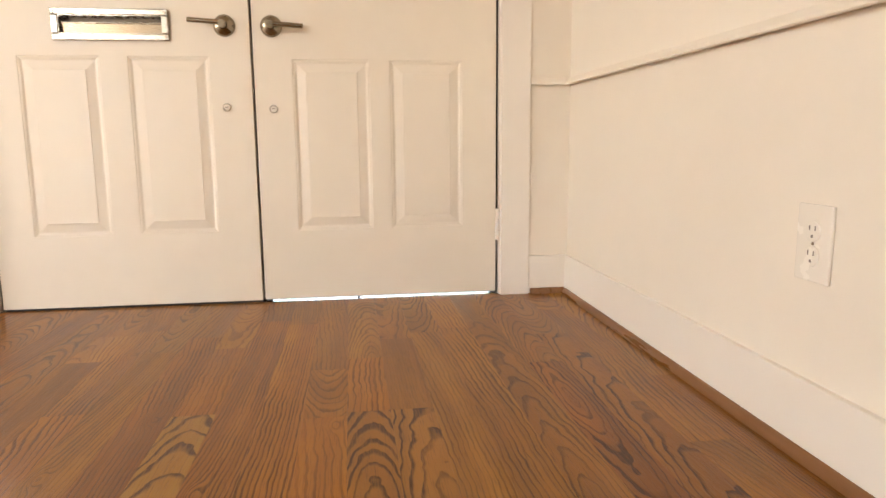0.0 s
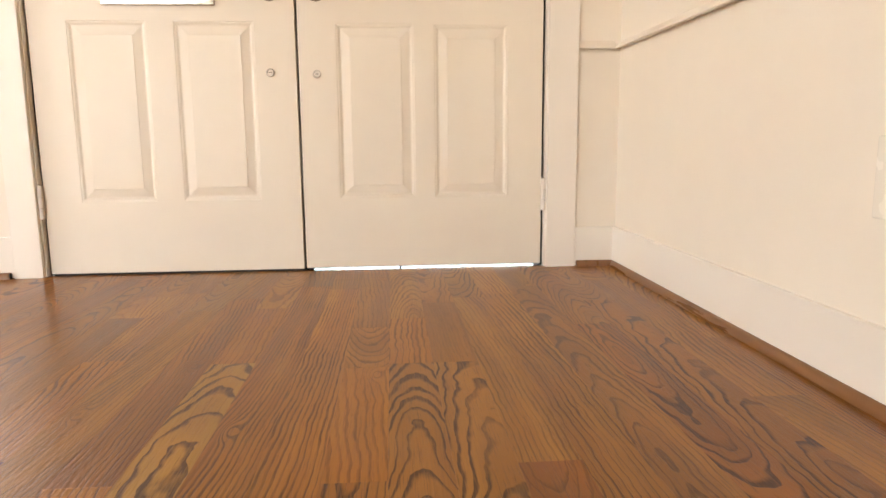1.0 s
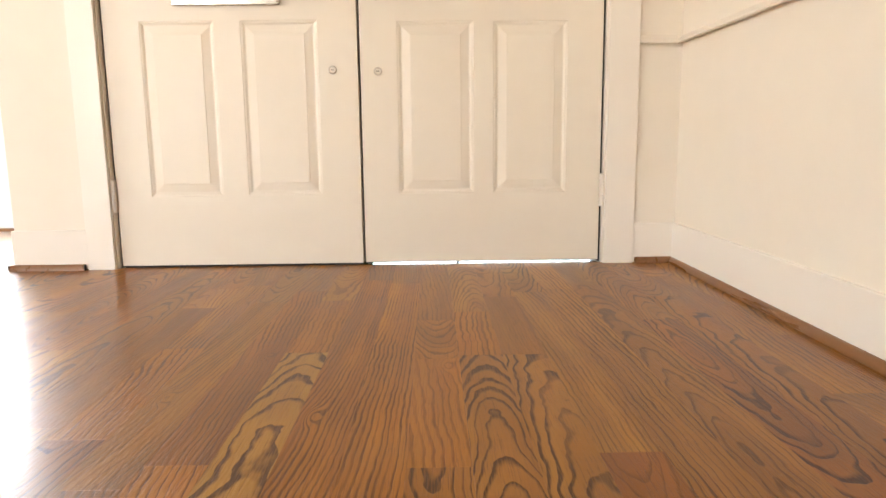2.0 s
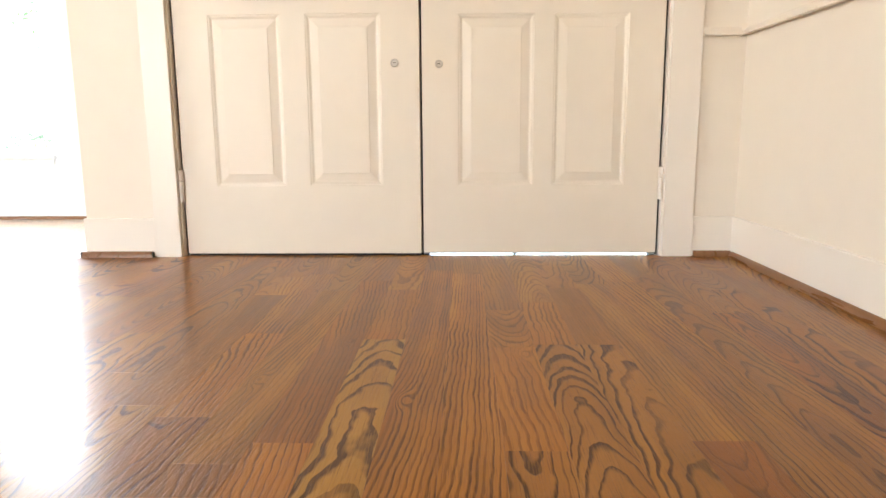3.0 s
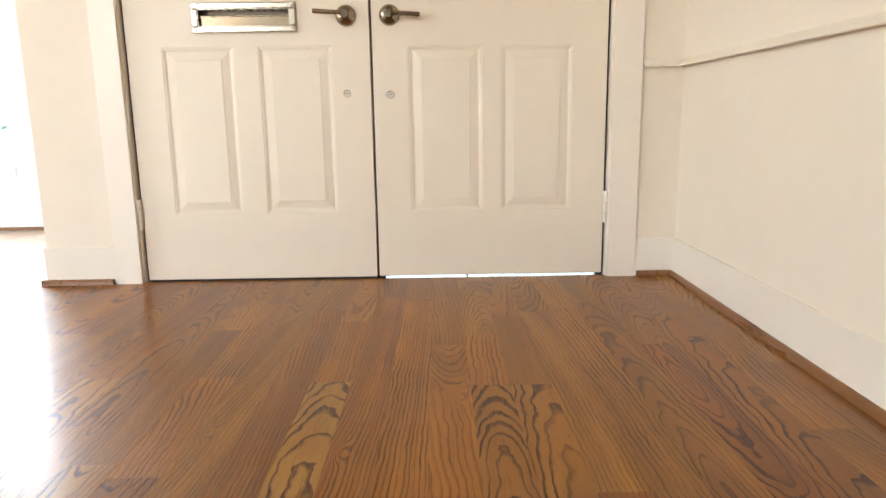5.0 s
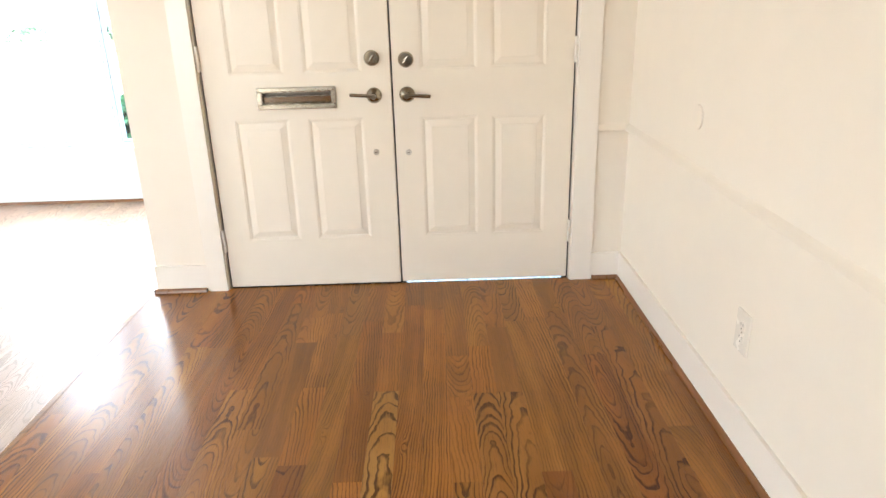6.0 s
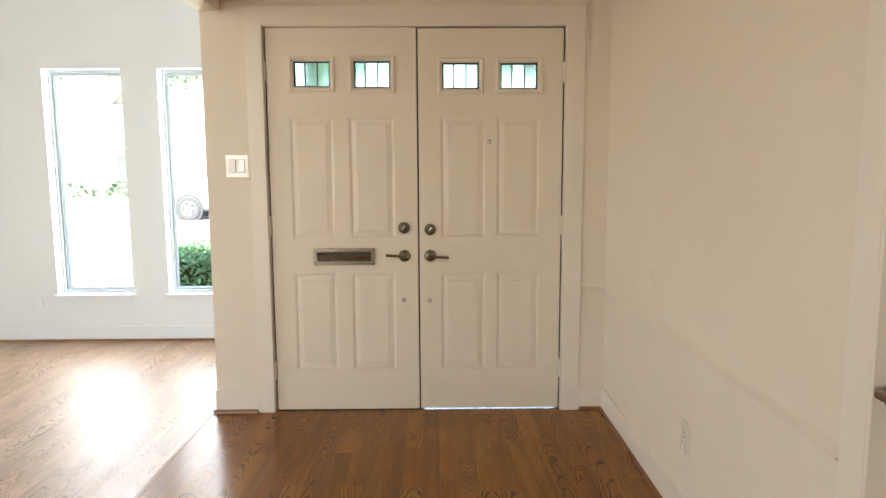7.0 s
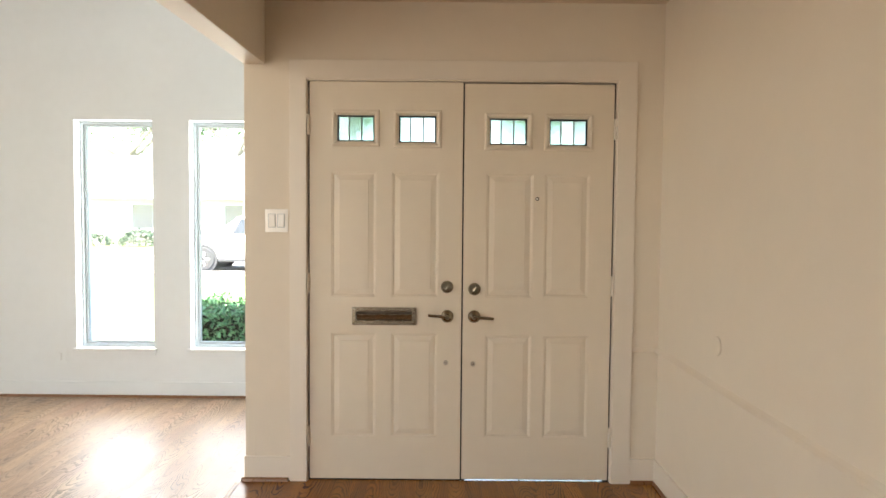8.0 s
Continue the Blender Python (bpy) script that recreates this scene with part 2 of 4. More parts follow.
def extrude_profile(points, a, b, axis="y"):
    """A moulding: the profile (u, z) drawn out from a to b along an axis."""
    bm = bmesh.new()
    ends = []
    for s in (a, b):
        ends.append([bm.verts.new((u, s, z) if axis == "y" else (s, u, z)) for u, z in points])
    n = len(points)
    for i in range(n):
        bm.faces.new((ends[0][i], ends[0][(i + 1) % n], ends[1][(i + 1) % n], ends[1][i]))
    bm.faces.new(ends[0][::-1])
    bm.faces.new(ends[1])
    bmesh.ops.recalc_face_normals(bm, faces=bm.faces[:])
    return bm


def lathe(profile, m, seg=28):
    """Turned shape: (radius, height) pairs round the local z axis, set at the pose m."""
    bm = bmesh.new()
    rings = []
    for r, h in profile:
        rings.append([bm.verts.new(m @ Vector((r * math.cos(2 * math.pi * k / seg), r * math.sin(2 * math.pi * k / seg), h))) for k in range(seg)])
    for p, q in zip(rings, rings[1:]):
        for k in range(seg):
            bm.faces.new((p[k], p[(k + 1) % seg], q[(k + 1) % seg], q[k]))
    bm.faces.new(rings[0][::-1])
    bm.faces.new(rings[-1])
    bmesh.ops.recalc_face_normals(bm, faces=bm.faces[:])
    return bm


def smooth(bm, angle=35):
    for f in bm.faces:
        f.smooth = True
    for e in bm.edges:
        if len(e.link_faces) == 2 and e.calc_face_angle(0) > radians(angle):
            e.smooth = False
    return bm


def mesh_of(name, bm, mat, base=(0, 0, 0)):
    for v in bm.verts:
        v.co -= Vector(base)
    me = bpy.data.meshes.new(name)
    bm.to_mesh(me)
    bm.free()
    me.materials.append(mat)
    return me


def thing(name, base, label, category, group="", kind=""):
    ob = new(name)
    ob.empty_display_size = 0.05
    ob.location = base
    BASE[ob] = Vector(base)
    return tagged(ob, label, category, group, kind)


def part(name, bm, mat, parent, label=""):
    base = BASE[parent]
    ob = new(name, mesh_of(name, bm, mat, base))
    ob.parent = parent
    BASE[ob] = base
    return tagged(ob, label)


def solid(name, bm, mat, base, label, category, kind="", group=""):
    ob = new(name, mesh_of(name, bm, mat, base))
    ob.location = base
    BASE[ob] = Vector(base)
    return tagged(ob, label, category, group, kind)


# ---- the plan ----
LEFT, RIGHT, HINGE_L, HINGE_R = -1.11, 1.003, -0.794, 0.771      # foyer walls, door opening
WALL_Y, OUT_Y = -0.015, 0.135                                   # door wall, inside and outside face
BEAM_X, BEAM_Z, CEILING = -1.003, 2.125, 2.44
LIVE_Z, FAR_Y, WEST_X, BACK_Y, LIVE_TOP = -0.131, 2.03, -6.0, -6.0, 3.25
HEAD = 2.052
WIN = [(-3.09, -2.455), (-2.158, -1.522)]                       # window openings in the far wall
SILL_Z, WIN_TOP = 0.268, 2.125
SIDE = (-2.252, -3.032, 2.05)                                   # doorway in the right wall

def leaf_body(x0, x1, z0, z1, holes, front=0.0, back=0.044):
    """An upright slab with rectangular openings cut through it, one closed mesh."""
    xs = sorted({x0, x1, *(v for h in holes for v in h[:2])})
    zs = sorted({z0, z1, *(v for h in holes for v in h[2:])})
    bm = bmesh.new()
    grid = {}

    def at(i, j, y):
        if (i, j, y) not in grid:
            grid[i, j, y] = bm.verts.new((xs[i], y, zs[j]))
        return grid[i, j, y]

    def full(i, j):
        if not (0 <= i < len(xs) - 1 and 0 <= j < len(zs) - 1):
            return False
        cx, cz = (xs[i] + xs[i + 1]) / 2, (zs[j] + zs[j + 1]) / 2
        return not any(h[0] < cx < h[1] and h[2] < cz < h[3] for h in holes)

    for i in range(len(xs) - 1):
        for j in range(len(zs) - 1):
            if not full(i, j):
                continue
            for y in (front, back):
                bm.faces.new((at(i, j, y), at(i + 1, j, y), at(i + 1, j + 1, y), at(i, j + 1, y)))
            for di, dj, p, q in ((-1, 0, (0, 0), (0, 1)), (1, 0, (1, 0), (1, 1)), (0, -1, (0, 0), (1, 0)), (0, 1, (0, 1), (1, 1))):
                if not full(i + di, j + dj):
                    bm.faces.new((at(i + p[0], j + p[1], front), at(i + q[0], j + q[1], front), at(i + q[0], j + q[1], back), at(i + p[0], j + p[1], back)))
    bmesh.ops.recalc_face_normals(bm, faces=bm.faces[:])
    return bm


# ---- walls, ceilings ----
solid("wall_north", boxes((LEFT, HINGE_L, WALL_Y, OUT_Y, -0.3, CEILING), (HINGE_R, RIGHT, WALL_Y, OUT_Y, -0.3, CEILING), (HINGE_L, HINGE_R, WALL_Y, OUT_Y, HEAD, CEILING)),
      WARM_LIT_WALL, (0, 0, 0), "cream painted plaster wall around the double entry door, warm light in its colour", "wall", "structure")
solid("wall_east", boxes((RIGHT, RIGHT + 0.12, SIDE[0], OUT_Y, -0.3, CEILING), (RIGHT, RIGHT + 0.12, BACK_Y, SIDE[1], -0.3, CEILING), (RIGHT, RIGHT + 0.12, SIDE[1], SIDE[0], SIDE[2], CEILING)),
      WARM_LIT_WALL, (RIGHT, 0, 0), "long cream painted plaster wall with a low rail, warm light in its colour", "wall", "structure")
solid("wall_return", boxes((LEFT, BEAM_X, OUT_Y, FAR_Y, -0.3, LIVE_TOP)), COOL_LIT_WHITE, (LEFT, 0, 0), "white painted return wall of the sunken living room", "wall", "structure")
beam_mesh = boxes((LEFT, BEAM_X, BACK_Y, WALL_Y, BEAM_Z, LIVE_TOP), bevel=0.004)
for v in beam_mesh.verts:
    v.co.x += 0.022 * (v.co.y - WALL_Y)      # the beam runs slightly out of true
solid("beam", beam_mesh, WARM_LIT_WALL, (LEFT, 0, BEAM_Z), "cream painted header beam over the wide opening, warm light in its colour", "beam", "structure")
# Wall out of view, added to hold rear window light back from the foyer.
solid("wall_light_block", boxes((LEFT, BEAM_X, BACK_Y, -4.6, -0.3, BEAM_Z - 0.0005)), WARM_LIT_WALL, (LEFT, -4, 0), "unseen cream painted partition between foyer and living room, added to block light", "wall", "structure")
solid("wall_over_return", boxes((LEFT, BEAM_X, WALL_Y, OUT_Y, CEILING, LIVE_TOP)), WARM_LIT_WALL, (LEFT, 0, CEILING), "painted wall above the entry corner", "wall", "structure")
(a0, a1), (b0, b1) = WIN
solid("wall_living_north", leaf_body(WEST_X - 0.15, BEAM_X, -0.4, LIVE_TOP, [(a0, a1, SILL_Z, WIN_TOP), (b0, b1, SILL_Z, WIN_TOP)], FAR_Y, FAR_Y + 0.25),
      COOL_LIT_WHITE, (0, FAR_Y, 0), "white painted living room wall with two narrow windows", "wall", "structure")
# Closing walls out of view; their window openings are added to let light in.
solid("wall_living_west", boxes((WEST_X - 0.15, WEST_X, BACK_Y, -2.6, -0.4, LIVE_TOP), (WEST_X - 0.15, WEST_X, -1.9, FAR_Y, -0.4, LIVE_TOP),
      (WEST_X - 0.15, WEST_X, -2.6, -1.9, -0.4, 0.35), (WEST_X - 0.15, WEST_X, -2.6, -1.9, 2.75, LIVE_TOP)), COOL_LIT_WHITE, (WEST_X, 0, 0), "white painted living room side wall with an added, unseen window", "wall", "structure")
solid("wall_south", boxes((WEST_X - 0.15, -3.55, BACK_Y - 0.15, BACK_Y, -0.4, LIVE_TOP), (-2.45, RIGHT + 0.12, BACK_Y - 0.15, BACK_Y, -0.4, LIVE_TOP),
      (-3.55, -2.45, BACK_Y - 0.15, BACK_Y, -0.4, 0.25), (-3.55, -2.45, BACK_Y - 0.15, BACK_Y, 2.65, LIVE_TOP)),
      COOL_LIT_WHITE, (0, BACK_Y, 0), "white painted back wall with an added, unseen window", "wall", "structure")
solid("ceiling_foyer", boxes((BEAM_X - 0.085, RIGHT + 0.12, BACK_Y, OUT_Y, CEILING, CEILING + 0.1)), CEIL, (0, 0, CEILING), "flat cream painted foyer ceiling", "ceiling", "structure")
solid("ceiling_living", boxes((WEST_X - 0.15, BEAM_X, BACK_Y - 0.15, FAR_Y + 0.25, LIVE_TOP, LIVE_TOP + 0.1)), COOL_LIT_WHITE, (0, 0, LIVE_TOP), "high white painted living room ceiling", "ceiling", "structure")
solid("roof_slab", boxes((BEAM_X, RIGHT + 0.3, BACK_Y - 0.15, OUT_Y + 0.02, LIVE_TOP, LIVE_TOP + 0.1)), CEIL, (0, 0, LIVE_TOP), "plain roof over the entry", "roof", "structure")


# ---- skirtings, shoe mouldings, rails, casings ----
def skirting(name, a, b, face, side, axis, z, height=0.128, depth=0.012, where="", mat=None):
    """Flat skirting with an eased top edge along an axis; side: +1 or -1, towards the room."""
    p = [(face, z + 0.004), (face + side * depth, z + 0.004), (face + side * depth, z + height - 0.0015), (face + side * (depth - 0.0015), z + height), (face, z + height)]
    return solid(name, extrude_profile(p, a, b, axis), mat or TRIM, (0, 0, 0), ("white" if mat else "cream") + " painted wooden skirting board " + where, "skirting", "structure")


def shoe(name, a, b, face, side, axis, z, where=""):
    """Stained quarter-round along the foot of a skirting."""
    p = [(face, z)] + [(face + side * 0.013 * math.cos(t), z + 0.019 * math.sin(t)) for t in [k * math.pi / 14 for k in range(8)]]
    return solid(name, smooth(extrude_profile(p, a, b, axis)), SHOE, (0, 0, 0), "brown stained quarter-round shoe moulding " + where, "shoe moulding", "structure")


CAS_L, CAS_R, CAS_T = -0.880, 0.868, 2.150
skirting("baseboard_1", LEFT - 0.004, CAS_L, WALL_Y, -1, "x", 0.0, where="beside the door casing")
skirting("baseboard_2", CAS_R, RIGHT, WALL_Y, -1, "x", 0.0, where="beside the door casing")
skirting("baseboard_3", SIDE[0] + 0.088, WALL_Y - 0.012, RIGHT, -1, "y", 0.0, where="along the foyer wall")
skirting("baseboard_4", BACK_Y, SIDE[1] - 0.088, RIGHT, -1, "y", 0.0, where="along the foyer wall")
skirting("baseboard_5", WEST_X, LEFT, FAR_Y, -1, "x", LIVE_Z, where="under the living room windows", mat=COOL_LIT_WHITE)
shoe("shoe_1", LEFT - 0.016, -0.888, WALL_Y - 0.012, -1, "x", 0.0, "with painted shadow at its ends")
shoe("shoe_2", 0.872, RIGHT, WALL_Y - 0.012, -1, "x", 0.0, "in the corner")
shoe("shoe_3", SIDE[0] + 0.09, WALL_Y - 0.031, RIGHT - 0.012, -1, "y", 0.0, "along the foyer wall")
shoe("shoe_4", BACK_Y, SIDE[1] - 0.09, RIGHT - 0.012, -1, "y", 0.0, "along the foyer wall")
shoe("shoe_5", WEST_X, LEFT, FAR_Y - 0.012, -1, "x", LIVE_Z, "along the living room wall")
# Thin black blocks for the shadow at both ends of the first shoe.
for x in (LEFT - 0.0165, -0.8885):
    solid("shoe_end_shadow", boxes((x - 0.002, x + 0.002, WALL_Y - 0.0245, WALL_Y - 0.0125, 0.001, 0.0175), bevel=0.0006), SEAL, (x, WALL_Y, 0), "dark block painted as the shadow at the shoe moulding's end", "shoe moulding", "structure")

RAIL_Z = 0.684


def rail(name, a, b, face, side, axis, where):
    p = [(face, RAIL_Z + 0.004), (face + side * 0.006, RAIL_Z + 0.003), (face + side * 0.020, RAIL_Z), (face + side * 0.023, RAIL_Z + 0.003), (face + side * 0.021, RAIL_Z + 0.008),
         (face + side * 0.012, RAIL_Z + 0.013), (face + side * 0.006, RAIL_Z + 0.020), (face, RAIL_Z + 0.027)]
    return solid(name, smooth(extrude_profile(p, a, b, axis), 50), WARM_LIT_WALL, (0, 0, RAIL_Z), "slim cream painted chair rail, warm light in its colour, with a coved top " + where, "chair rail", "structure")


rail("chair_rail_1", SIDE[0] + 0.088, WALL_Y, RIGHT, -1, "y", "along the foyer wall")
rail("chair_rail_2", CAS_R, RIGHT - 0.018, WALL_Y, -1, "x", "between casing and corner")

# door casing and jamb
casing = thing("door_casing", (0, WALL_Y, 0), "flat cream painted casing and jamb around the double door", "door frame", kind="structure")
surround = leaf_body(CAS_L, CAS_R, 0.0, CAS_T, [(HINGE_L - 0.001, HINGE_R + 0.001, -0.1, HEAD + 0.003)], WALL_Y - 0.013, WALL_Y)
bmesh.ops.dissolve_limit(surround, angle_limit=0.02, verts=surround.verts[:], edges=surround.edges[:])
bmesh.ops.bevel(surround, geom=[e for e in surround.edges if e.calc_face_angle(0) > 1.0], offset=0.0025, segments=2, profile=0.6, affect="EDGES")
part("casing", surround, TRIM, casing)
part("jamb", boxes((HINGE_L, HINGE_L + 0.003, WALL_Y, OUT_Y, 0, HEAD)), TRIM, casing)
part("jamb", boxes((HINGE_R - 0.003, HINGE_R, WALL_Y, OUT_Y, 0, HEAD)), TRIM, casing)
part("jamb_head", boxes((HINGE_L + 0.003, HINGE_R - 0.003, WALL_Y, OUT_Y, HEAD - 0.003, HEAD)), TRIM, casing)
part("door_stop", boxes((HINGE_L + 0.003, HINGE_L + 0.02, 0.047, 0.07, 0, HEAD - 0.003)), SEAL, casing, "black weatherstripped stop")
part("door_stop", boxes((HINGE_R - 0.02, HINGE_R - 0.003, 0.047, 0.07, 0, HEAD - 0.003)), SEAL, casing, "black weatherstripped stop")
part("door_stop", boxes((HINGE_L + 0.02, HINGE_R - 0.02, 0.047, 0.07, HEAD - 0.02, HEAD - 0.003)), SEAL, casing, "black weatherstripped stop")
# Black strips set into the hinge gaps stand in for the shade there.
for a, b in ((HINGE_L + 0.0035, -0.7842), (0.7612, HINGE_R - 0.0035)):
    part("gap_shade_strip", boxes((a, b, 0.012, 0.0465, 0, HEAD - 0.003)), SEAL, casing, "black strip standing in for shade in the hinge gap")
part("threshold", boxes((HINGE_L + 0.003, HINGE_R - 0.003, 0.002, OUT_Y + 0.03, -0.03, -0.004), bevel=0.002), CHROME, casing, "worn aluminium threshold")


# ---- the double door ----
def raised_panel(x0, x1, z0, z1):
    """A moulded raised panel set in its opening: bead, groove, bevel and flat field."""
    steps = [(0.0, 0.0), (0.0012, 0.0015), (0.006, 0.0019), (0.0095, 0.0036), (0.0125, 0.0048), (0.016, 0.0048), (0.040, 0.0008), (0.0406, -0.0004)]
    bm = bmesh.new()
    loops = []
    for inset, y in steps:
        loops.append([bm.verts.new(p) for p in ((x0 + inset, y, z0 + inset), (x1 - inset, y, z0 + inset), (x1 - inset, y, z1 - inset), (x0 + inset, y, z1 - inset))])
    for p, q in zip(loops, loops[1:]):
        for k in range(4):
            bm.faces.new((p[k], p[(k + 1) % 4], q[(k + 1) % 4], q[k]))
    bm.faces.new(loops[-1])
    back = [bm.verts.new((v.co.x, 0.04, v.co.z)) for v in loops[0]]
    for k in range(4):
        bm.faces.new((back[k], back[(k + 1) % 4], loops[0][(k + 1) % 4], loops[0][k]))
    bm.faces.new(back[::-1])
    bmesh.ops.recalc_face_normals(bm, faces=bm.faces[:])
    return bm


def framed(x0, x1, z0, z1, width, y0, y1, bevel):
    return boxes((x0, x1, y0, y1, z0, z0 + width), (x0, x1, y0, y1, z1 - width, z1), (x0, x0 + width, y0, y1, z0 + width, z1 - width), (x1 - width, x1, y0, y1, z0 + width, z1 - width), bevel=bevel)


def lite(door, x0, x1, z0, z1, turn):
    """Small leaded window in the top of a leaf."""
    w = 0.026
    bm = bmesh.new()
    loops = []
    for inset, y in ((0.0, 0.0), (0.002, -0.009), (0.010, -0.012), (0.018, -0.008), (w - 0.001, 0.004), (w, 0.014)):
        loops.append([bm.verts.new(p) for p in ((x0 - w + inset, y, z0 - w + inset), (x1 + w - inset, y, z0 - w + inset), (x1 + w - inset, y, z1 + w - inset), (x0 - w + inset, y, z1 + w - inset))])
    for p, q in zip(loops, loops[1:]):
        for k in range(4):
            bm.faces.new((p[k], p[(k + 1) % 4], q[(k + 1) % 4], q[k]))
    back = [bm.verts.new((v.co.x, 0.052, v.co.z)) for v in loops[-1]]
    for k in range(4):
        bm.faces.new((loops[-1][k], loops[-1][(k + 1) % 4], back[(k + 1) % 4], back[k]))
    bmesh.ops.recalc_face_normals(bm, faces=bm.faces[:])
    frame_ob = part("window_frame", bm, DOOR, door, "small moulded window frame")
    cuts = [x0, x0 + (x1 - x0) * 0.31, x0 + (x1 - x0) * 0.65, x1]
    for k in range(3):
        pane = part("pane", boxes((cuts[k] + 0.001, cuts[k + 1] - 0.001, 0.022, 0.026, z0 + 0.001, z1 - 0.001)), (GLUE, RIPPLE, SEEDY)[(k + turn) % 3], frame_ob, "leaded textured glass pane")
        pane.visible_shadow = False
    c = 0.0075
    part("came", framed(x0, x1, z0, z1, c * 1.1, 0.019, 0.029, 0.0006), LEAD, frame_ob, "dark lead came")
    for x in cuts[1:3]:
        part("came", boxes((x - c * 0.42, x + c * 0.42, 0.019, 0.029, z0 + c, z1 - c), bevel=0.0006), LEAD, frame_ob, "slim dark lead came")


def lever(door, x, z, way):
    """Lever handle on a round rose; way: the side to which the lever points."""
    m = pose(x, 0, z, 90)
    handle = part("lever_handle", smooth(lathe([(0.0325, 0), (0.0330, 0.003), (0.0315, 0.008), (0.022, 0.016), (0.0125, 0.020), (0.0115, 0.052), (0.010, 0.056)], m)), NICKEL, door, "satin nickel lever on a round rose")
    bar = lathe([(0.006, 0.0), (0.0075, 0.002), (0.0075, 0.104), (0.006, 0.106)], pose(x - 0.008 * way, -0.048, z + 0.002, 0, 90 * way, 0) @ pose(0, 0, 0, 0, 4 * 1, 0), 16)
    part("lever", smooth(bar), NICKEL, handle)
    part("privacy_pin", smooth(lathe([(0.003, 0), (0.003, 0.004)], pose(x, -0.012, z - 0.02, 90), 10)), DARK_METAL, handle)


def deadbolt(door, x, z):
    plate = part("deadbolt", smooth(lathe([(0.032, 0), (0.0325, 0.003), (0.030, 0.012), (0.027, 0.016), (0.012, 0.017)], pose(x, 0, z, 90))), NICKEL, door, "round satin nickel deadbolt")
    bm = boxes((-0.0045, 0.0045, -0.029, -0.015, -0.017, 0.017), bevel=0.003)
    bmesh.ops.transform(bm, matrix=pose(x, 0, z, 0, 32, 0), verts=bm.verts[:])
    part("thumb_turn", bm, NICKEL, plate)


def stud(door, x, z):
    ob = part("bolt_knob", smooth(lathe([(0.0125, 0), (0.0128, 0.002), (0.0122, 0.006), (0.0105, 0.0075), (0.0088, 0.0070), (0.0078, 0.0045), (0.003, 0.0050)], pose(x, 0, z, 90), 20)), BRIGHT_NICKEL, door, "small round bright nickel knob")
    part("screw_slot", boxes((x - 0.005, x + 0.005, -0.0064, -0.0046, z - 0.0012, z + 0.0012)), DARK_METAL, ob)


def hinge(door, x, z, side):
    leaf = part("hinge", boxes((x - 0.006, x + 0.006, -0.0035, -0.0005, z - 0.052, z + 0.052), bevel=0.001), TRIM, door, "paint-covered butt hinge")
    for k in range(3):
        part("knuckle", smooth(lathe([(0.0065, 0), (0.0078, 0.0012), (0.0078, 0.0325), (0.0062, 0.0340)], pose(x + side * 0.001, -0.0100, z - 0.052 + k * 0.0347), 14)), TRIM, leaf)


def mail_slot(door, x0, x1, z0, z1):
    w = 0.019
    frame_ob = part("mail_slot", framed(x0, x1, z0, z1, w, -0.011, 0.0, 0.003), CHROME, door, "brushed steel mail slot with a flap")
    part("slot_lip", framed(x0 + w - 0.001, x1 - w + 0.001, z0 + w - 0.001, z1 - w + 0.001, 0.003, -0.007, 0.036, 0.0006), CHROME, frame_ob)
    part("slot_back", boxes((x0 + w, x1 - w, 0.036, 0.040, z0 + w - 0.004, z1 - w + 0.004)), DARK_METAL, frame_ob, "dark back of the slot")
    flap = boxes((x0 + w + 0.004, x1 - w - 0.004, -0.002, 0.001, -0.018, 0.018), bevel=0.0008)
    bmesh.ops.transform(flap, matrix=pose(0, 0.012, z0 + w + 0.0175, 8), verts=flap.verts[:])
    part("flap", flap, NICKEL, frame_ob, "dull dark flap")
    part("flap_rod", smooth(lathe([(0.0028, 0), (0.0028, x1 - x0 - 2 * w - 0.006)], pose(x0 + w + 0.003, 0.008, z0 + w + 0.033, 0, 90), 12)), CHROME, frame_ob)
    for x in (x0 + 0.009, x1 - 0.009):
        for z in (z0 + 0.011, z1 - 0.011):
            part("screw", smooth(lathe([(0.0045, 0), (0.004, 0.0015), (0.0015, 0.002)], pose(x, -0.011, z, 90), 12)), NICKEL, frame_ob)


HOLES_L = [(-0.672, -0.443, 0.228, 0.768), (-0.363, -0.127, 0.230, 0.768), (-0.672, -0.443, 0.955, 1.592), (-0.363, -0.124, 0.956, 1.592)]
HOLES_R = [(0.118, 0.356, 0.230, 0.762), (0.418, 0.649, 0.230, 0.760), (0.118, 0.356, 0.956, 1.589), (0.414, 0.643, 0.960, 1.587)]
LITES_L = [(-0.644, -0.454, 1.746, 1.879), (-0.331, -0.141, 1.742, 1.879)]
LITES_R = [(0.130, 0.321, 1.735, 1.869), (0.434, 0.628, 1.733, 1.867)]
SLOT = (-0.565, -0.236, 0.811, 0.902)


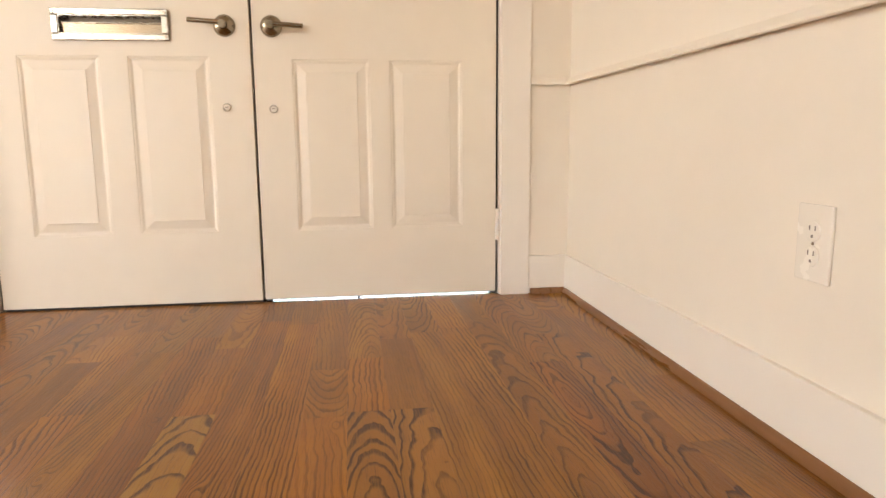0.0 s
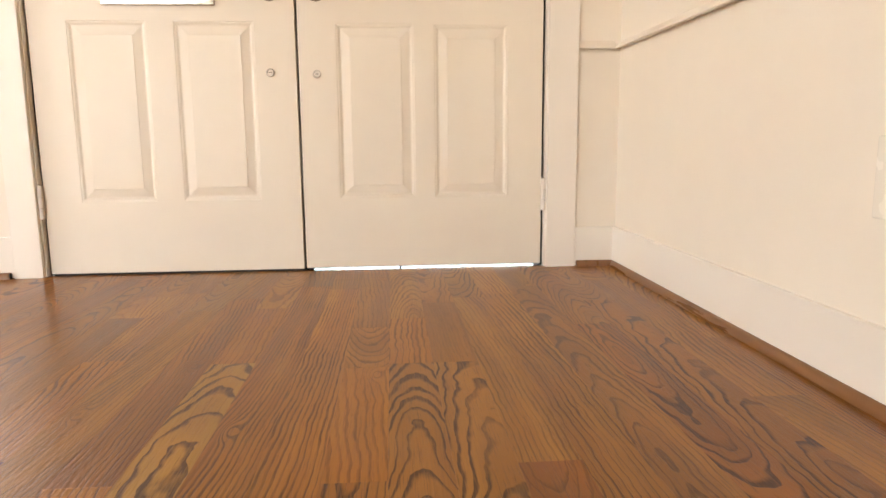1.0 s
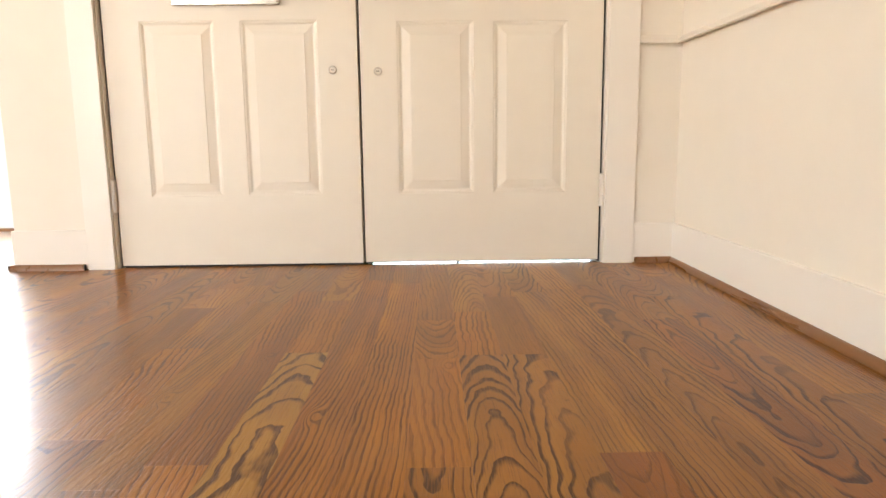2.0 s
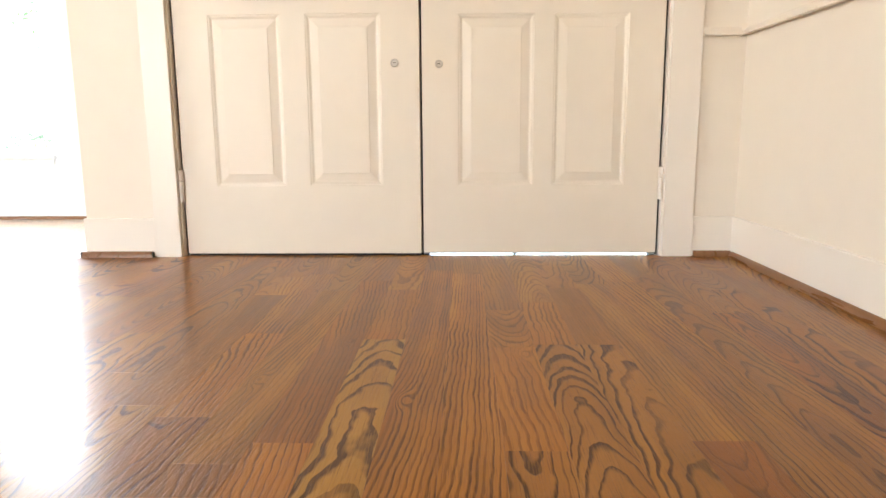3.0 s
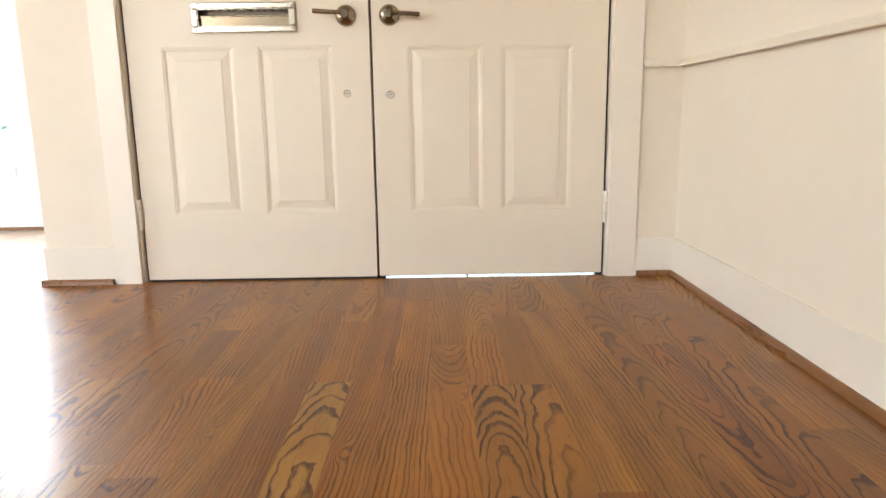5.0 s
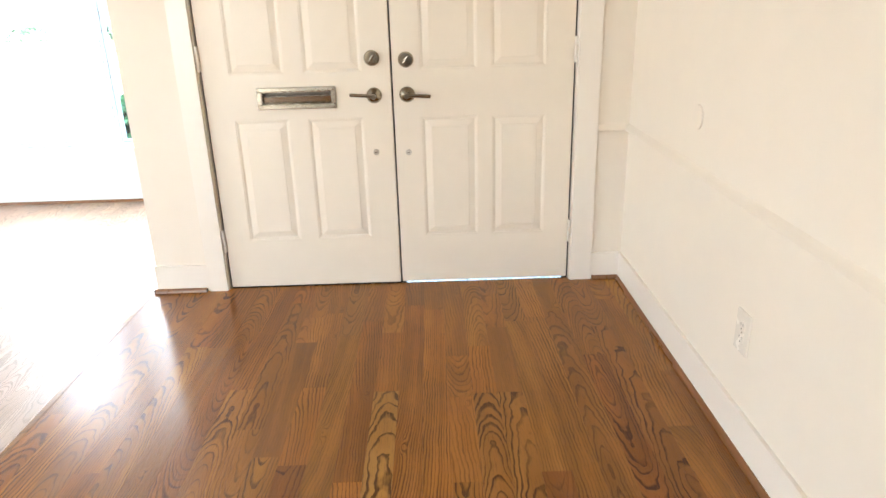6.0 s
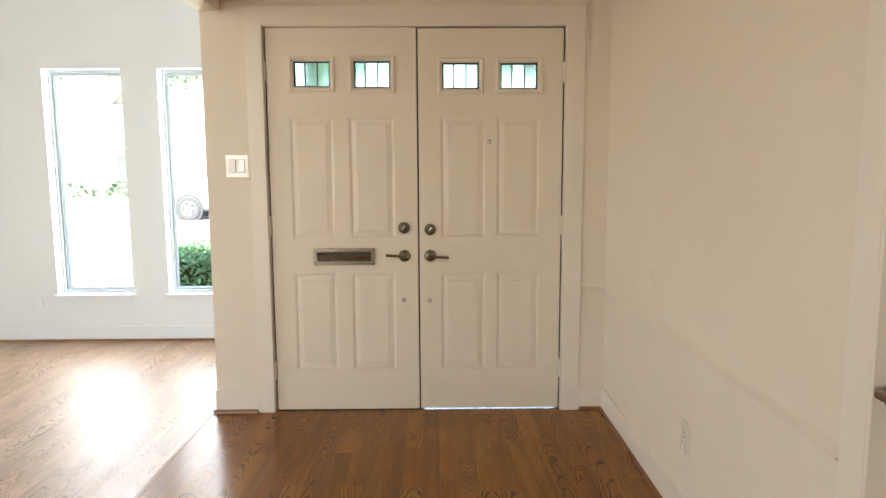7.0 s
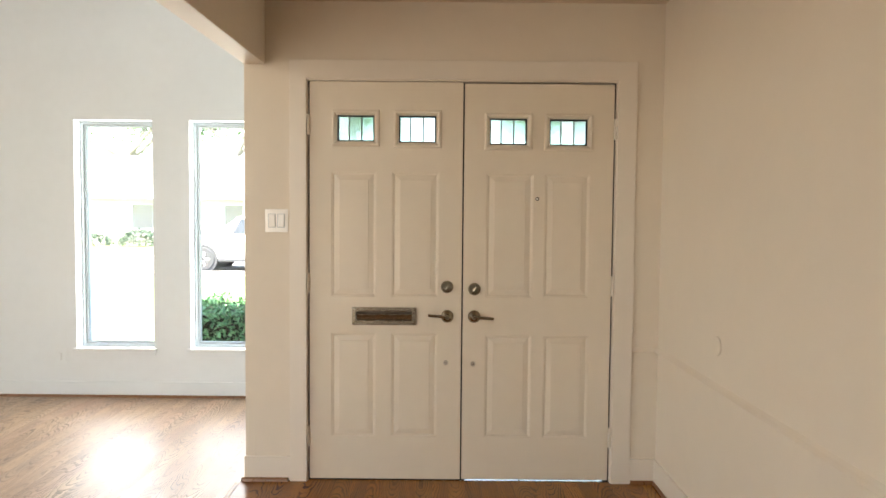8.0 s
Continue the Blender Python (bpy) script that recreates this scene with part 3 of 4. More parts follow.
def door_leaf(name, x0, x1, z0, z1, panels, lites, slot, label):
    door = thing(name, ((x0 + x1) / 2, 0, z0), label, "door", "entry door leaves", "structure")
    cut = panels + lites
    if slot:
        cut = cut + [(slot[0] + 0.012, slot[1] - 0.012, slot[2] + 0.012, slot[3] - 0.012)]
    slab = leaf_body(x0, x1, z0, z1, cut)
    bmesh.ops.dissolve_limit(slab, angle_limit=0.02, verts=slab.verts[:], edges=slab.edges[:])
    rim = [e for e in slab.edges if all(abs(v.co.y) < 1e-5 for v in e.verts) and all(min(abs(v.co.x - x0), abs(v.co.x - x1)) < 1e-5 for v in e.verts) and abs(e.verts[0].co.x - e.verts[1].co.x) < 1e-5]
    bmesh.ops.bevel(slab, geom=rim, offset=0.003, segments=3, profile=0.6, affect="EDGES")
    part("leaf", slab, DOOR, door)
    for p in panels:
        part("panel", raised_panel(*p), DOOR, door)
    for k, p in enumerate(lites):
        lite(door, *p, 2 * k)
    if slot:
        mail_slot(door, *slot)
    return door


door_left = door_leaf("door_1", -0.7835, -0.0045, 0.0068, 2.046, HOLES_L, LITES_L, SLOT, "closed cream painted panel door with a mail slot")
door_right = door_leaf("door_2", 0.0030, 0.7605, 0.0088, 2.041, HOLES_R, LITES_R, None, "closed cream painted panel door with a peephole")
lever(door_left, -0.077, 0.858, -1)
lever(door_right, 0.061, 0.858, 1)
deadbolt(door_left, -0.079, 1.009)
deadbolt(door_right, 0.061, 0.999)
stud(door_left, -0.083, 0.617)
stud(door_right, 0.057, 0.612)
for z_left, z_right in ((1.828, 1.816), (1.024, 1.021), (0.232, 0.235)):
    hinge(door_left, -0.7885, z_left, -1)
    hinge(door_right, 0.7640, z_right, 1)
part("astragal", boxes((-0.020, 0.020, 0.0450, 0.060, -0.003, 2.046)), SEAL, door_left, "black weatherstripped astragal")
part("sweep", boxes((0.006, 0.757, 0.004, 0.040, 0.0067, 0.0086)), SEAL, door_right, "black door sweep")
part("sweep", boxes((-0.78, -0.006, 0.010, 0.040, -0.003, 0.0066)), SEAL, door_left, "black door sweep")
peephole = part("peephole", smooth(lathe([(0.0095, 0), (0.0095, 0.0015), (0.0075, 0.003), (0.0062, 0.002)], pose(0.376, 0, 1.462, 90), 18)), DARK_METAL, door_right, "small dark-rimmed peephole")
# White plastic gives the lens the look of daylight shining through it.
part("lens", smooth(lathe([(0.0060, 0.001), (0.0050, 0.0032), (0.0025, 0.0042)], pose(0.376, 0, 1.462, 90), 14)), PLASTIC, peephole, "white lens coloured as daylight coming through")
solid("threshold_stop", boxes((0.298, 0.306, -0.002, 0.004, -0.003, 0.008), bevel=0.001), SEAL, (0.302, 0, 0), "small dark threshold stop under the door", "door stop")

# ---- side door in the right wall ----
y0, y1, top = SIDE
side_casing = thing("side_door_casing", (RIGHT, y0, 0), "flat cream painted casing of the side door", "door frame", kind="structure")
for a, b in ((y0, y0 + 0.086), (y1 - 0.086, y1)):
    part("side_casing", boxes((RIGHT - 0.018, RIGHT, a, b, 0, top + 0.086), bevel=0.0025), TRIM, side_casing)
part("head_casing", boxes((RIGHT - 0.018, RIGHT, y1, y0, top, top + 0.086), bevel=0.0025), TRIM, side_casing)
part("jamb", boxes((RIGHT - 0.017, RIGHT + 0.12, y0 - 0.012, y0 - 0.0005, 0, top - 0.012)), TRIM, side_casing)
part("jamb", boxes((RIGHT - 0.017, RIGHT + 0.12, y1 + 0.0005, y1 + 0.012, 0, top - 0.012)), TRIM, side_casing)
part("jamb_head", boxes((RIGHT - 0.017, RIGHT + 0.12, y1 + 0.0005, y0 - 0.0005, top - 0.012, top - 0.0005)), TRIM, side_casing)
part("strike_plate", boxes((RIGHT + 0.010, RIGHT + 0.036, y0 - 0.0135, y0 - 0.012, 0.850, 0.910), bevel=0.0005), DARK_METAL, side_casing, "dark strike plate")
side_door = thing("door_3", (RIGHT + 0.04, (y0 + y1) / 2, 0), "closed cream painted side door with a nickel lever", "door", kind="structure")
part("leaf", boxes((RIGHT + 0.040, RIGHT + 0.076, y1 + 0.015, y0 - 0.015, 0.008, top - 0.015), bevel=0.002), DOOR, side_door)
rose = pose(RIGHT + 0.040, y0 - 0.030, 0.880, 0, -90)
side_handle = part("lever_handle", smooth(lathe([(0.0325, 0), (0.033, 0.003), (0.030, 0.009), (0.0125, 0.014), (0.012, 0.052), (0.010, 0.056)], rose)), NICKEL, side_door, "satin nickel lever")
part("lever", boxes((RIGHT - 0.020, RIGHT - 0.008, y0 - 0.140, y0 - 0.018, 0.870, 0.890), bevel=0.004), NICKEL, side_handle)


# ---- windows ----
def window(name, x0, x1):
    win = thing(name, ((x0 + x1) / 2, FAR_Y, SILL_Z), "tall narrow fixed window with a white sill", "window", "living room windows", "structure")
    yf = FAR_Y + 0.095
    part("window_frame", framed(x0 + 0.002, x1 - 0.002, SILL_Z + 0.002, WIN_TOP - 0.002, 0.024, yf, yf + 0.06, 0.003), VINYL, win, "pale grey vinyl frame")
    part("sash", framed(x0 + 0.028, x1 - 0.028, SILL_Z + 0.028, WIN_TOP - 0.028, 0.016, yf + 0.012, yf + 0.045, 0.003), VINYL, win, "pale grey vinyl sash")
    pane = part("pane", boxes((x0 + 0.042, x1 - 0.042, yf + 0.026, yf + 0.030, SILL_Z + 0.042, WIN_TOP - 0.042)), PANE, win)
    pane.visible_shadow = False
    part("window_sill", boxes((x0 - 0.022, x1 + 0.022, FAR_Y - 0.028, FAR_Y - 0.0005, SILL_Z - 0.018, SILL_Z + 0.004), bevel=0.004), COOL_LIT_WHITE, win, "white painted sill")
    part("apron", boxes((x0 - 0.010, x1 + 0.010, FAR_Y - 0.012, FAR_Y - 0.0005, SILL_Z - 0.055, SILL_Z - 0.0185), bevel=0.002), COOL_LIT_WHITE, win)


window("window_1", *WIN[0])
window("window_2", *WIN[1])


# ---- electrical fittings ----
def outlet(name, m, label, mat):
    """Duplex outlet with its plate; local: x across, z up, -y out of the wall."""
    ob = thing(name, m.translation, label, "outlet", "wall outlets")
    made = []

    def add(n, bm, mat, over=None, text=""):
        bmesh.ops.transform(bm, matrix=m, verts=bm.verts[:])
        made.append(part(n, bm, mat, over or ob, text))
        return made[-1]

    add("plate", boxes((-0.0397, 0.0397, -0.006, 0.0, -0.061, 0.061), bevel=0.0028), mat)
    for z in (-0.0195, 0.0195):
        face = add("socket", smooth(lathe([(0.0170, 0), (0.0168, 0.0018), (0.016, 0.0024)], pose(0, -0.006, z, 90), 24)), mat)
        for x in (-0.0065, 0.0065):
            add("slot", boxes((x - 0.0011, x + 0.0011, -0.0090, -0.0082, z + 0.001, z + 0.0085)), SOCKET, face, "dark socket slot")
        add("ground_hole", smooth(lathe([(0.0026, 0), (0.0026, 0.0008)], pose(0, -0.0082, z - 0.008, 90), 12)), SOCKET, face, "dark socket hole")
    add("screw", smooth(lathe([(0.003, 0), (0.0022, 0.0012)], pose(0, -0.006, 0, 90), 12)), NICKEL)
    return ob


outlet("wall_outlet", pose(RIGHT, -1.234, 0.347, 0, 0, -90), "almond duplex outlet low on the foyer wall", IVORY)
outlet("wall_outlet", pose(-3.218, FAR_Y, 0.200, 0, 0, 0), "white duplex outlet beside the window sill", COOL_LIT_WHITE)

switch = thing("light_switch", (-0.947, WALL_Y, 1.341), "glossy white two-gang rocker switch plate", "light switch")
part("plate", boxes((-1.006, -0.888, WALL_Y - 0.006, WALL_Y, 1.282, 1.400), bevel=0.0028), PLASTIC, switch)
for x in (-0.970, -0.924):
    part("bezel", framed(x - 0.0185, x + 0.0185, 1.306, 1.376, 0.0025, WALL_Y - 0.0078, WALL_Y - 0.0058, 0.0004), VINYL, switch)
    bm = boxes((x - 0.0155, x + 0.0155, -0.004, 0.003, -0.032, 0.032), bevel=0.0015)
    bmesh.ops.transform(bm, matrix=pose(0, WALL_Y - 0.008, 1.341, 5 if x < -0.95 else -5), verts=bm.verts[:])
    part("rocker", bm, PLASTIC, switch)
    for z in (1.292, 1.390):
        part("screw", smooth(lathe([(0.003, 0), (0.002, 0.0012)], pose(x, WALL_Y - 0.006, z, 90), 10)), PLASTIC, switch)

cover = solid("blank_cover", smooth(lathe([(0.040, 0), (0.040, 0.0035), (0.0375, 0.0055), (0.010, 0.0062)], pose(RIGHT, -0.757, 0.860, 0, -90), 36)), WARM_LIT_WALL, (RIGHT, -0.757, 0.86), "round painted blank cover plate on the wall", "cover plate")

# ---- outside ----
GROUND_Z = -0.32


def leaves(count, spot, size, seed, aspect=2.0):
    """Small folded leaves scattered by spot(), one mesh."""
    rng = random.Random(seed)
    verts, faces = [], []
    for _ in range(count):
        c = spot(rng)
        q = Euler((rng.uniform(-1.2, 1.2), rng.uniform(-1.2, 1.2), rng.uniform(0, 6.3))).to_matrix()
        s = size * rng.uniform(0.6, 1.3)
        n = len(verts)
        for p in ((0, -s, 0), (s / aspect, 0, s * 0.2), (0, s, 0), (-s / aspect, 0, s * 0.2)):
            verts.append(tuple(c + q @ Vector(p)))
        faces += [(n, n + 1, n + 2), (n, n + 2, n + 3)]
    return verts, faces


def leaf_mesh(name, mat, verts, faces):
    me = bpy.data.meshes.new(name)
    me.from_pydata(verts, [], faces)
    me.materials.append(mat)
    return me


def foliage(name, low, high):
    m, nt, b = material(name)
    seed = nt.nodes.new("ShaderNodeNewGeometry").outputs["Random Per Island"]
    put(nt, b.inputs["Base Color"], mixed(nt, seed, low, high))
    b.inputs["Roughness"].default_value = 0.45
    b.inputs["Transmission Weight"].default_value = 0.0
    return m


HEDGE = foliage("hedge_leaves", (0.06, 0.19, 0.08), (0.17, 0.40, 0.16))
SHRUB = foliage("shrub_leaves", (0.06, 0.11, 0.08), (0.12, 0.18, 0.13))
CROWN = foliage("tree_leaves", (0.10, 0.19, 0.10), (0.20, 0.32, 0.17))
BARK = plain("bark", (0.42, 0.40, 0.38), 0.9, 0, 0.4, 12.0, 0.6, (1, 1, 0.2))
LAWN = plain("lawn", (0.16, 0.23, 0.10), 0.9, 0, 0.4, 3.0, 0.4)
ROAD = plain("street_concrete", (0.24, 0.24, 0.235), 0.9, 0, 0.2, 6.0, 0.2)
KERB = plain("kerb_concrete", (0.48, 0.47, 0.44), 0.85, 0, 0.15, 5.0, 0.2)
BRICK = plain("pale_brick", (0.68, 0.65, 0.62), 0.85, 0, 0.25, 18.0, 0.3)
SHINGLE = plain("roof_shingles", (0.42, 0.40, 0.39), 0.9, 0, 0.3, 10.0, 0.3)
CARPAINT = plain("white_car_paint", (0.80, 0.81, 0.82), 0.18, 0, 0.02)
TYRE = plain("tyre_rubber", (0.07, 0.075, 0.08), 0.8)
CURTAIN = plain("curtained_pane", (0.24, 0.25, 0.26), 0.15, 0, 0.3, 3.0, 0.0, (4, 1, 0.3))
TYRE.node_tree.nodes["Principled BSDF"].inputs["Specular IOR Level"].default_value = 0.2
CARGLASS = plain("tinted_car_glass", (0.05, 0.06, 0.07), 0.12)

solid("ground", boxes((-120, 120, 2.29, 160, GROUND_Z - 0.2, GROUND_Z)), LAWN, (0, 2.21, GROUND_Z), "sunlit mown front lawn", "lawn", "structure")
solid("road", boxes((-120, 120, 15.6, 22.4, GROUND_Z, GROUND_Z + 0.012)), ROAD, (0, 19, GROUND_Z), "pale concrete residential street", "street", "structure")
for y in (15.45, 22.4):
    solid("kerb", boxes((-120, 120, y, y + 0.15, GROUND_Z, GROUND_Z + 0.10), bevel=0.015), KERB, (0, y, GROUND_Z), "pale concrete street kerb", "kerb", "structure")
solid("porch", boxes((-1.0, 3.2, OUT_Y + 0.031, 2.6, -0.4, -0.035), bevel=0.008), CONCRETE, (0, 1.2, -0.4), "pale concrete entry porch slab", "porch", "structure")
solid("front_path", boxes((0.2, 1.5, 2.62, 15.4, GROUND_Z, GROUND_Z + 0.02)), CONCRETE, (0.8, 9, GROUND_Z), "pale concrete front path", "path", "structure")

# clipped hedge in front of the second window
hedge = thing("hedge", (-1.6, 3.75, GROUND_Z), "clipped green hedge under the window", "hedge")


def hedge_spot(rng):
    face = rng.random()
    x, y, z = rng.uniform(-2.72, -0.2), rng.uniform(3.1, 4.3), rng.uniform(GROUND_Z + 0.03, 0.42)
    if face < 0.35:
        z = 0.42 + rng.gauss(0, 0.025)
    elif face < 0.75:
        y = 3.12 + rng.gauss(0, 0.03)
    else:
        x = -2.72 + rng.gauss(0, 0.03)
    return Vector((x, y, z + 0.02 * math.sin(9 * x)))


verts, faces = leaves(9000, hedge_spot, 0.030, 5)
base = Vector((-1.6, 3.75, GROUND_Z))
foliage_ob = new("foliage", leaf_mesh("foliage", HEDGE, [tuple(Vector(v) - base) for v in verts], faces))
foliage_ob.parent = hedge
BASE[foliage_ob] = base
core = bmesh.new()
box(core, -2.66, -0.26, 3.18, 4.24, GROUND_Z, 0.37)
part("branches", core, plain("hedge_inside", (0.02, 0.03, 0.012), 0.9, 0, 0.5, 30.0, 0.8), hedge, "dark twiggy inside of the hedge")


def tree(name, x, y, height, spread_r, seed, label):
    rng = random.Random(seed)
    ob = thing(name, (x, y, GROUND_Z), label, "tree", "street trees")
    bm = bmesh.new()
    tips = []

    def limb(p, d, r, length, depth):
        steps = 4
        last = None
        for k in range(steps + 1):
            ring = []
            side = d.orthogonal().normalized()
            up = d.cross(side).normalized()
            rr = r * (1 - 0.45 * k / steps)
            for a in range(8):
                t = a * math.pi / 4
                ring.append(bm.verts.new(p + (side * math.cos(t) + up * math.sin(t)) * rr))
            if last:
                for a in range(8):
                    bm.faces.new((last[a], last[(a + 1) % 8], ring[(a + 1) % 8], ring[a]))
            last = ring
            if k < steps:
                d = (d + Vector((rng.uniform(-1, 1), rng.uniform(-1, 1), rng.uniform(-0.2, 0.5))) * 0.12).normalized()
                p = p + d * (length / steps)
        tips.append((p, depth))
        if depth < 3:
            for _ in range(4 if depth == 0 else 3):
                limb(p, (d * 0.55 + Vector((rng.uniform(-1, 1), rng.uniform(-1, 1), rng.uniform(-0.1, 0.7)))).normalized(), r * 0.5, length * 0.62, depth + 1)

    limb(Vector((x, y, GROUND_Z - 0.05)), Vector((0.05, 0, 1)).normalized(), height * 0.032, height * 0.42, 0)
    bmesh.ops.recalc_face_normals(bm, faces=bm.faces[:])
    part("trunk", smooth(bm, 70), BARK, ob, "rough grey-brown trunk and limbs")
    ends = [p for p, depth in tips if depth >= 2]

    def spot(r2):
        e = r2.choice(ends)
        return e + Vector((r2.gauss(0, 1), r2.gauss(0, 1), r2.gauss(0, 0.7))) * spread_r * 0.17

    v, f = leaves(7000, spot, 0.18, seed + 1)
    o = Vector((x, y, GROUND_Z))
    crown = new("crown", leaf_mesh("crown", CROWN, [tuple(Vector(q) - o) for q in v], f))
    crown.parent = ob
    BASE[crown] = o


tree("tree", -24.0, 48.0, 14.0, 9.0, 3, "tall leafy tree behind the far house")
tree("tree", -16.0, 47.0, 15.0, 9.0, 8, "tall leafy tree behind the far house")
tree("tree", -9.5, 46.0, 13.0, 8.5, 15, "tall leafy tree behind the far house")
tree("tree", 7.0, 30.0, 10.0, 6.0, 21, "tall leafy tree beside the street")
tree("tree", -8.6, 25.6, 9.5, 6.5, 33, "leafy tree on the lawn across the street")


# white car at the far kerb side
def car(x, y, z):
    """Sport utility car, side on; x: the centre of its left wheels' axle."""
    ob = thing("parked_car", (x + 1.4, y, z), "white sport utility car parked on the street", "car")

    def loft(sections):
        """Cross-sections along the length: (x, half width, bottom, shoulder, top)."""
        bm = bmesh.new()
        rings = []
        for sx, hw, b0, sh, tp, tw in sections:
            pts = [(-hw * 0.96, b0), (-hw, b0 + 0.18), (-hw, sh - 0.08), (-hw * 0.97, sh), (-tw, tp), (tw, tp), (hw * 0.97, sh), (hw, sh - 0.08), (hw, b0 + 0.18), (hw * 0.96, b0)]
            rings.append([bm.verts.new((x + sx, y + a, z + b)) for a, b in pts])
        for p, q in zip(rings, rings[1:]):
            for k in range(10):
                bm.faces.new((p[k], p[(k + 1) % 10], q[(k + 1) % 10], q[k]))
        bm.faces.new(rings[0][::-1])
        bm.faces.new(rings[-1])
        bmesh.ops.recalc_face_normals(bm, faces=bm.faces[:])
        return smooth(bm, 50)

    body = part("body", loft([(-0.85, 0.70, 0.45, 0.80, 0.86, 0.55), (-0.75, 0.84, 0.36, 0.92, 0.98, 0.66), (-0.45, 0.90, 0.34, 1.00, 1.06, 0.74), (0.35, 0.92, 0.33, 1.04, 1.10, 0.78), (3.0, 0.92, 0.33, 1.06, 1.10, 0.78), (3.55, 0.88, 0.38, 1.04, 1.08, 0.74), (3.68, 0.74, 0.46, 0.98, 1.02, 0.6)]), CARPAINT, ob)
    part("cabin", loft([(0.30, 0.80, 1.03, 1.06, 1.10, 0.70), (0.95, 0.80, 1.03, 1.20, 1.62, 0.62), (1.6, 0.81, 1.03, 1.20, 1.69, 0.64), (2.9, 0.80, 1.03, 1.20, 1.68, 0.62), (3.45, 0.78, 1.03, 1.10, 1.45, 0.60), (3.58, 0.72, 1.03, 1.06, 1.10, 0.58)]), CARPAINT, ob)
    for side in (-1, 1):
        for a, b in ((0.85, 1.55), (1.62, 2.45), (2.52, 3.15)):
            bm = bmesh.new()
            ys = [y + side * v for v in (0.806, 0.690)]
            lo, hi = z + 1.12, z + 1.56
            lean = 0.22 if a < 1 else (-0.12 if a > 2.5 else 0.0)
            f = [bm.verts.new(p) for p in ((x + a, ys[0], lo), (x + b, ys[0], lo), (x + b + min(lean, 0), ys[1], hi), (x + a + max(lean, 0), ys[1], hi))]
            g = [bm.verts.new(v.co + Vector((0, side * 0.02, 0.004))) for v in f]
            for k in range(4):
                bm.faces.new((f[k], f[(k + 1) % 4], g[(k + 1) % 4], g[k]))
            bm.faces.new(g)
            bmesh.ops.recalc_face_normals(bm, faces=bm.faces[:])
            part("side_window", bm, CARGLASS, ob, "dark tinted window")
        for wx in (0.0, 2.78):
            arch = part("wheel_arch", smooth(lathe([(0.43, 0), (0.43, 0.05), (0.36, 0.052)], pose(x + wx, y + side * 0.885, z + 0.36, -90 * side), 28)), TYRE, ob, "dark wheel arch")
            wheel = part("wheel", smooth(lathe([(0.24, 0), (0.33, 0.0), (0.355, 0.03), (0.355, 0.17), (0.33, 0.2), (0.235, 0.2)], pose(x + wx, y + side * 0.765, z + 0.355, -90 * side), 32)), TYRE, ob, "black tyre on a light alloy rim")
            part("rim", smooth(lathe([(0.235, 0), (0.235, 0.195), (0.21, 0.20), (0.19, 0.175), (0.05, 0.17), (0.03, 0.185)], pose(x + wx, y + side * 0.768, z + 0.355, -90 * side), 20)), CHROME, wheel)
            for k in range(5):
                t = k * 72
                bm = boxes((0.06, 0.205, -0.026, 0.026, 0.17, 0.196), bevel=0.006)
                bmesh.ops.transform(bm, matrix=pose(x + wx, y + side * 0.77, z + 0.355, -90 * side) @ pose(0, 0, 0, 0, 0, t), verts=bm.verts[:])
                part("spoke", bm, CARPAINT, wheel)
    part("sill_trim", boxes((x + 0.45, x + 2.3, y - 0.93, y + 0.93, z + 0.28, z + 0.37), bevel=0.01), TYRE, ob, "black sill trim")
    part("headlight", boxes((x - 0.80, x - 0.55, y - 0.86, y - 0.60, z + 0.74, z + 0.88), bevel=0.03), PLASTIC, ob)


car(-7.28, 17.6, GROUND_Z + 0.012)


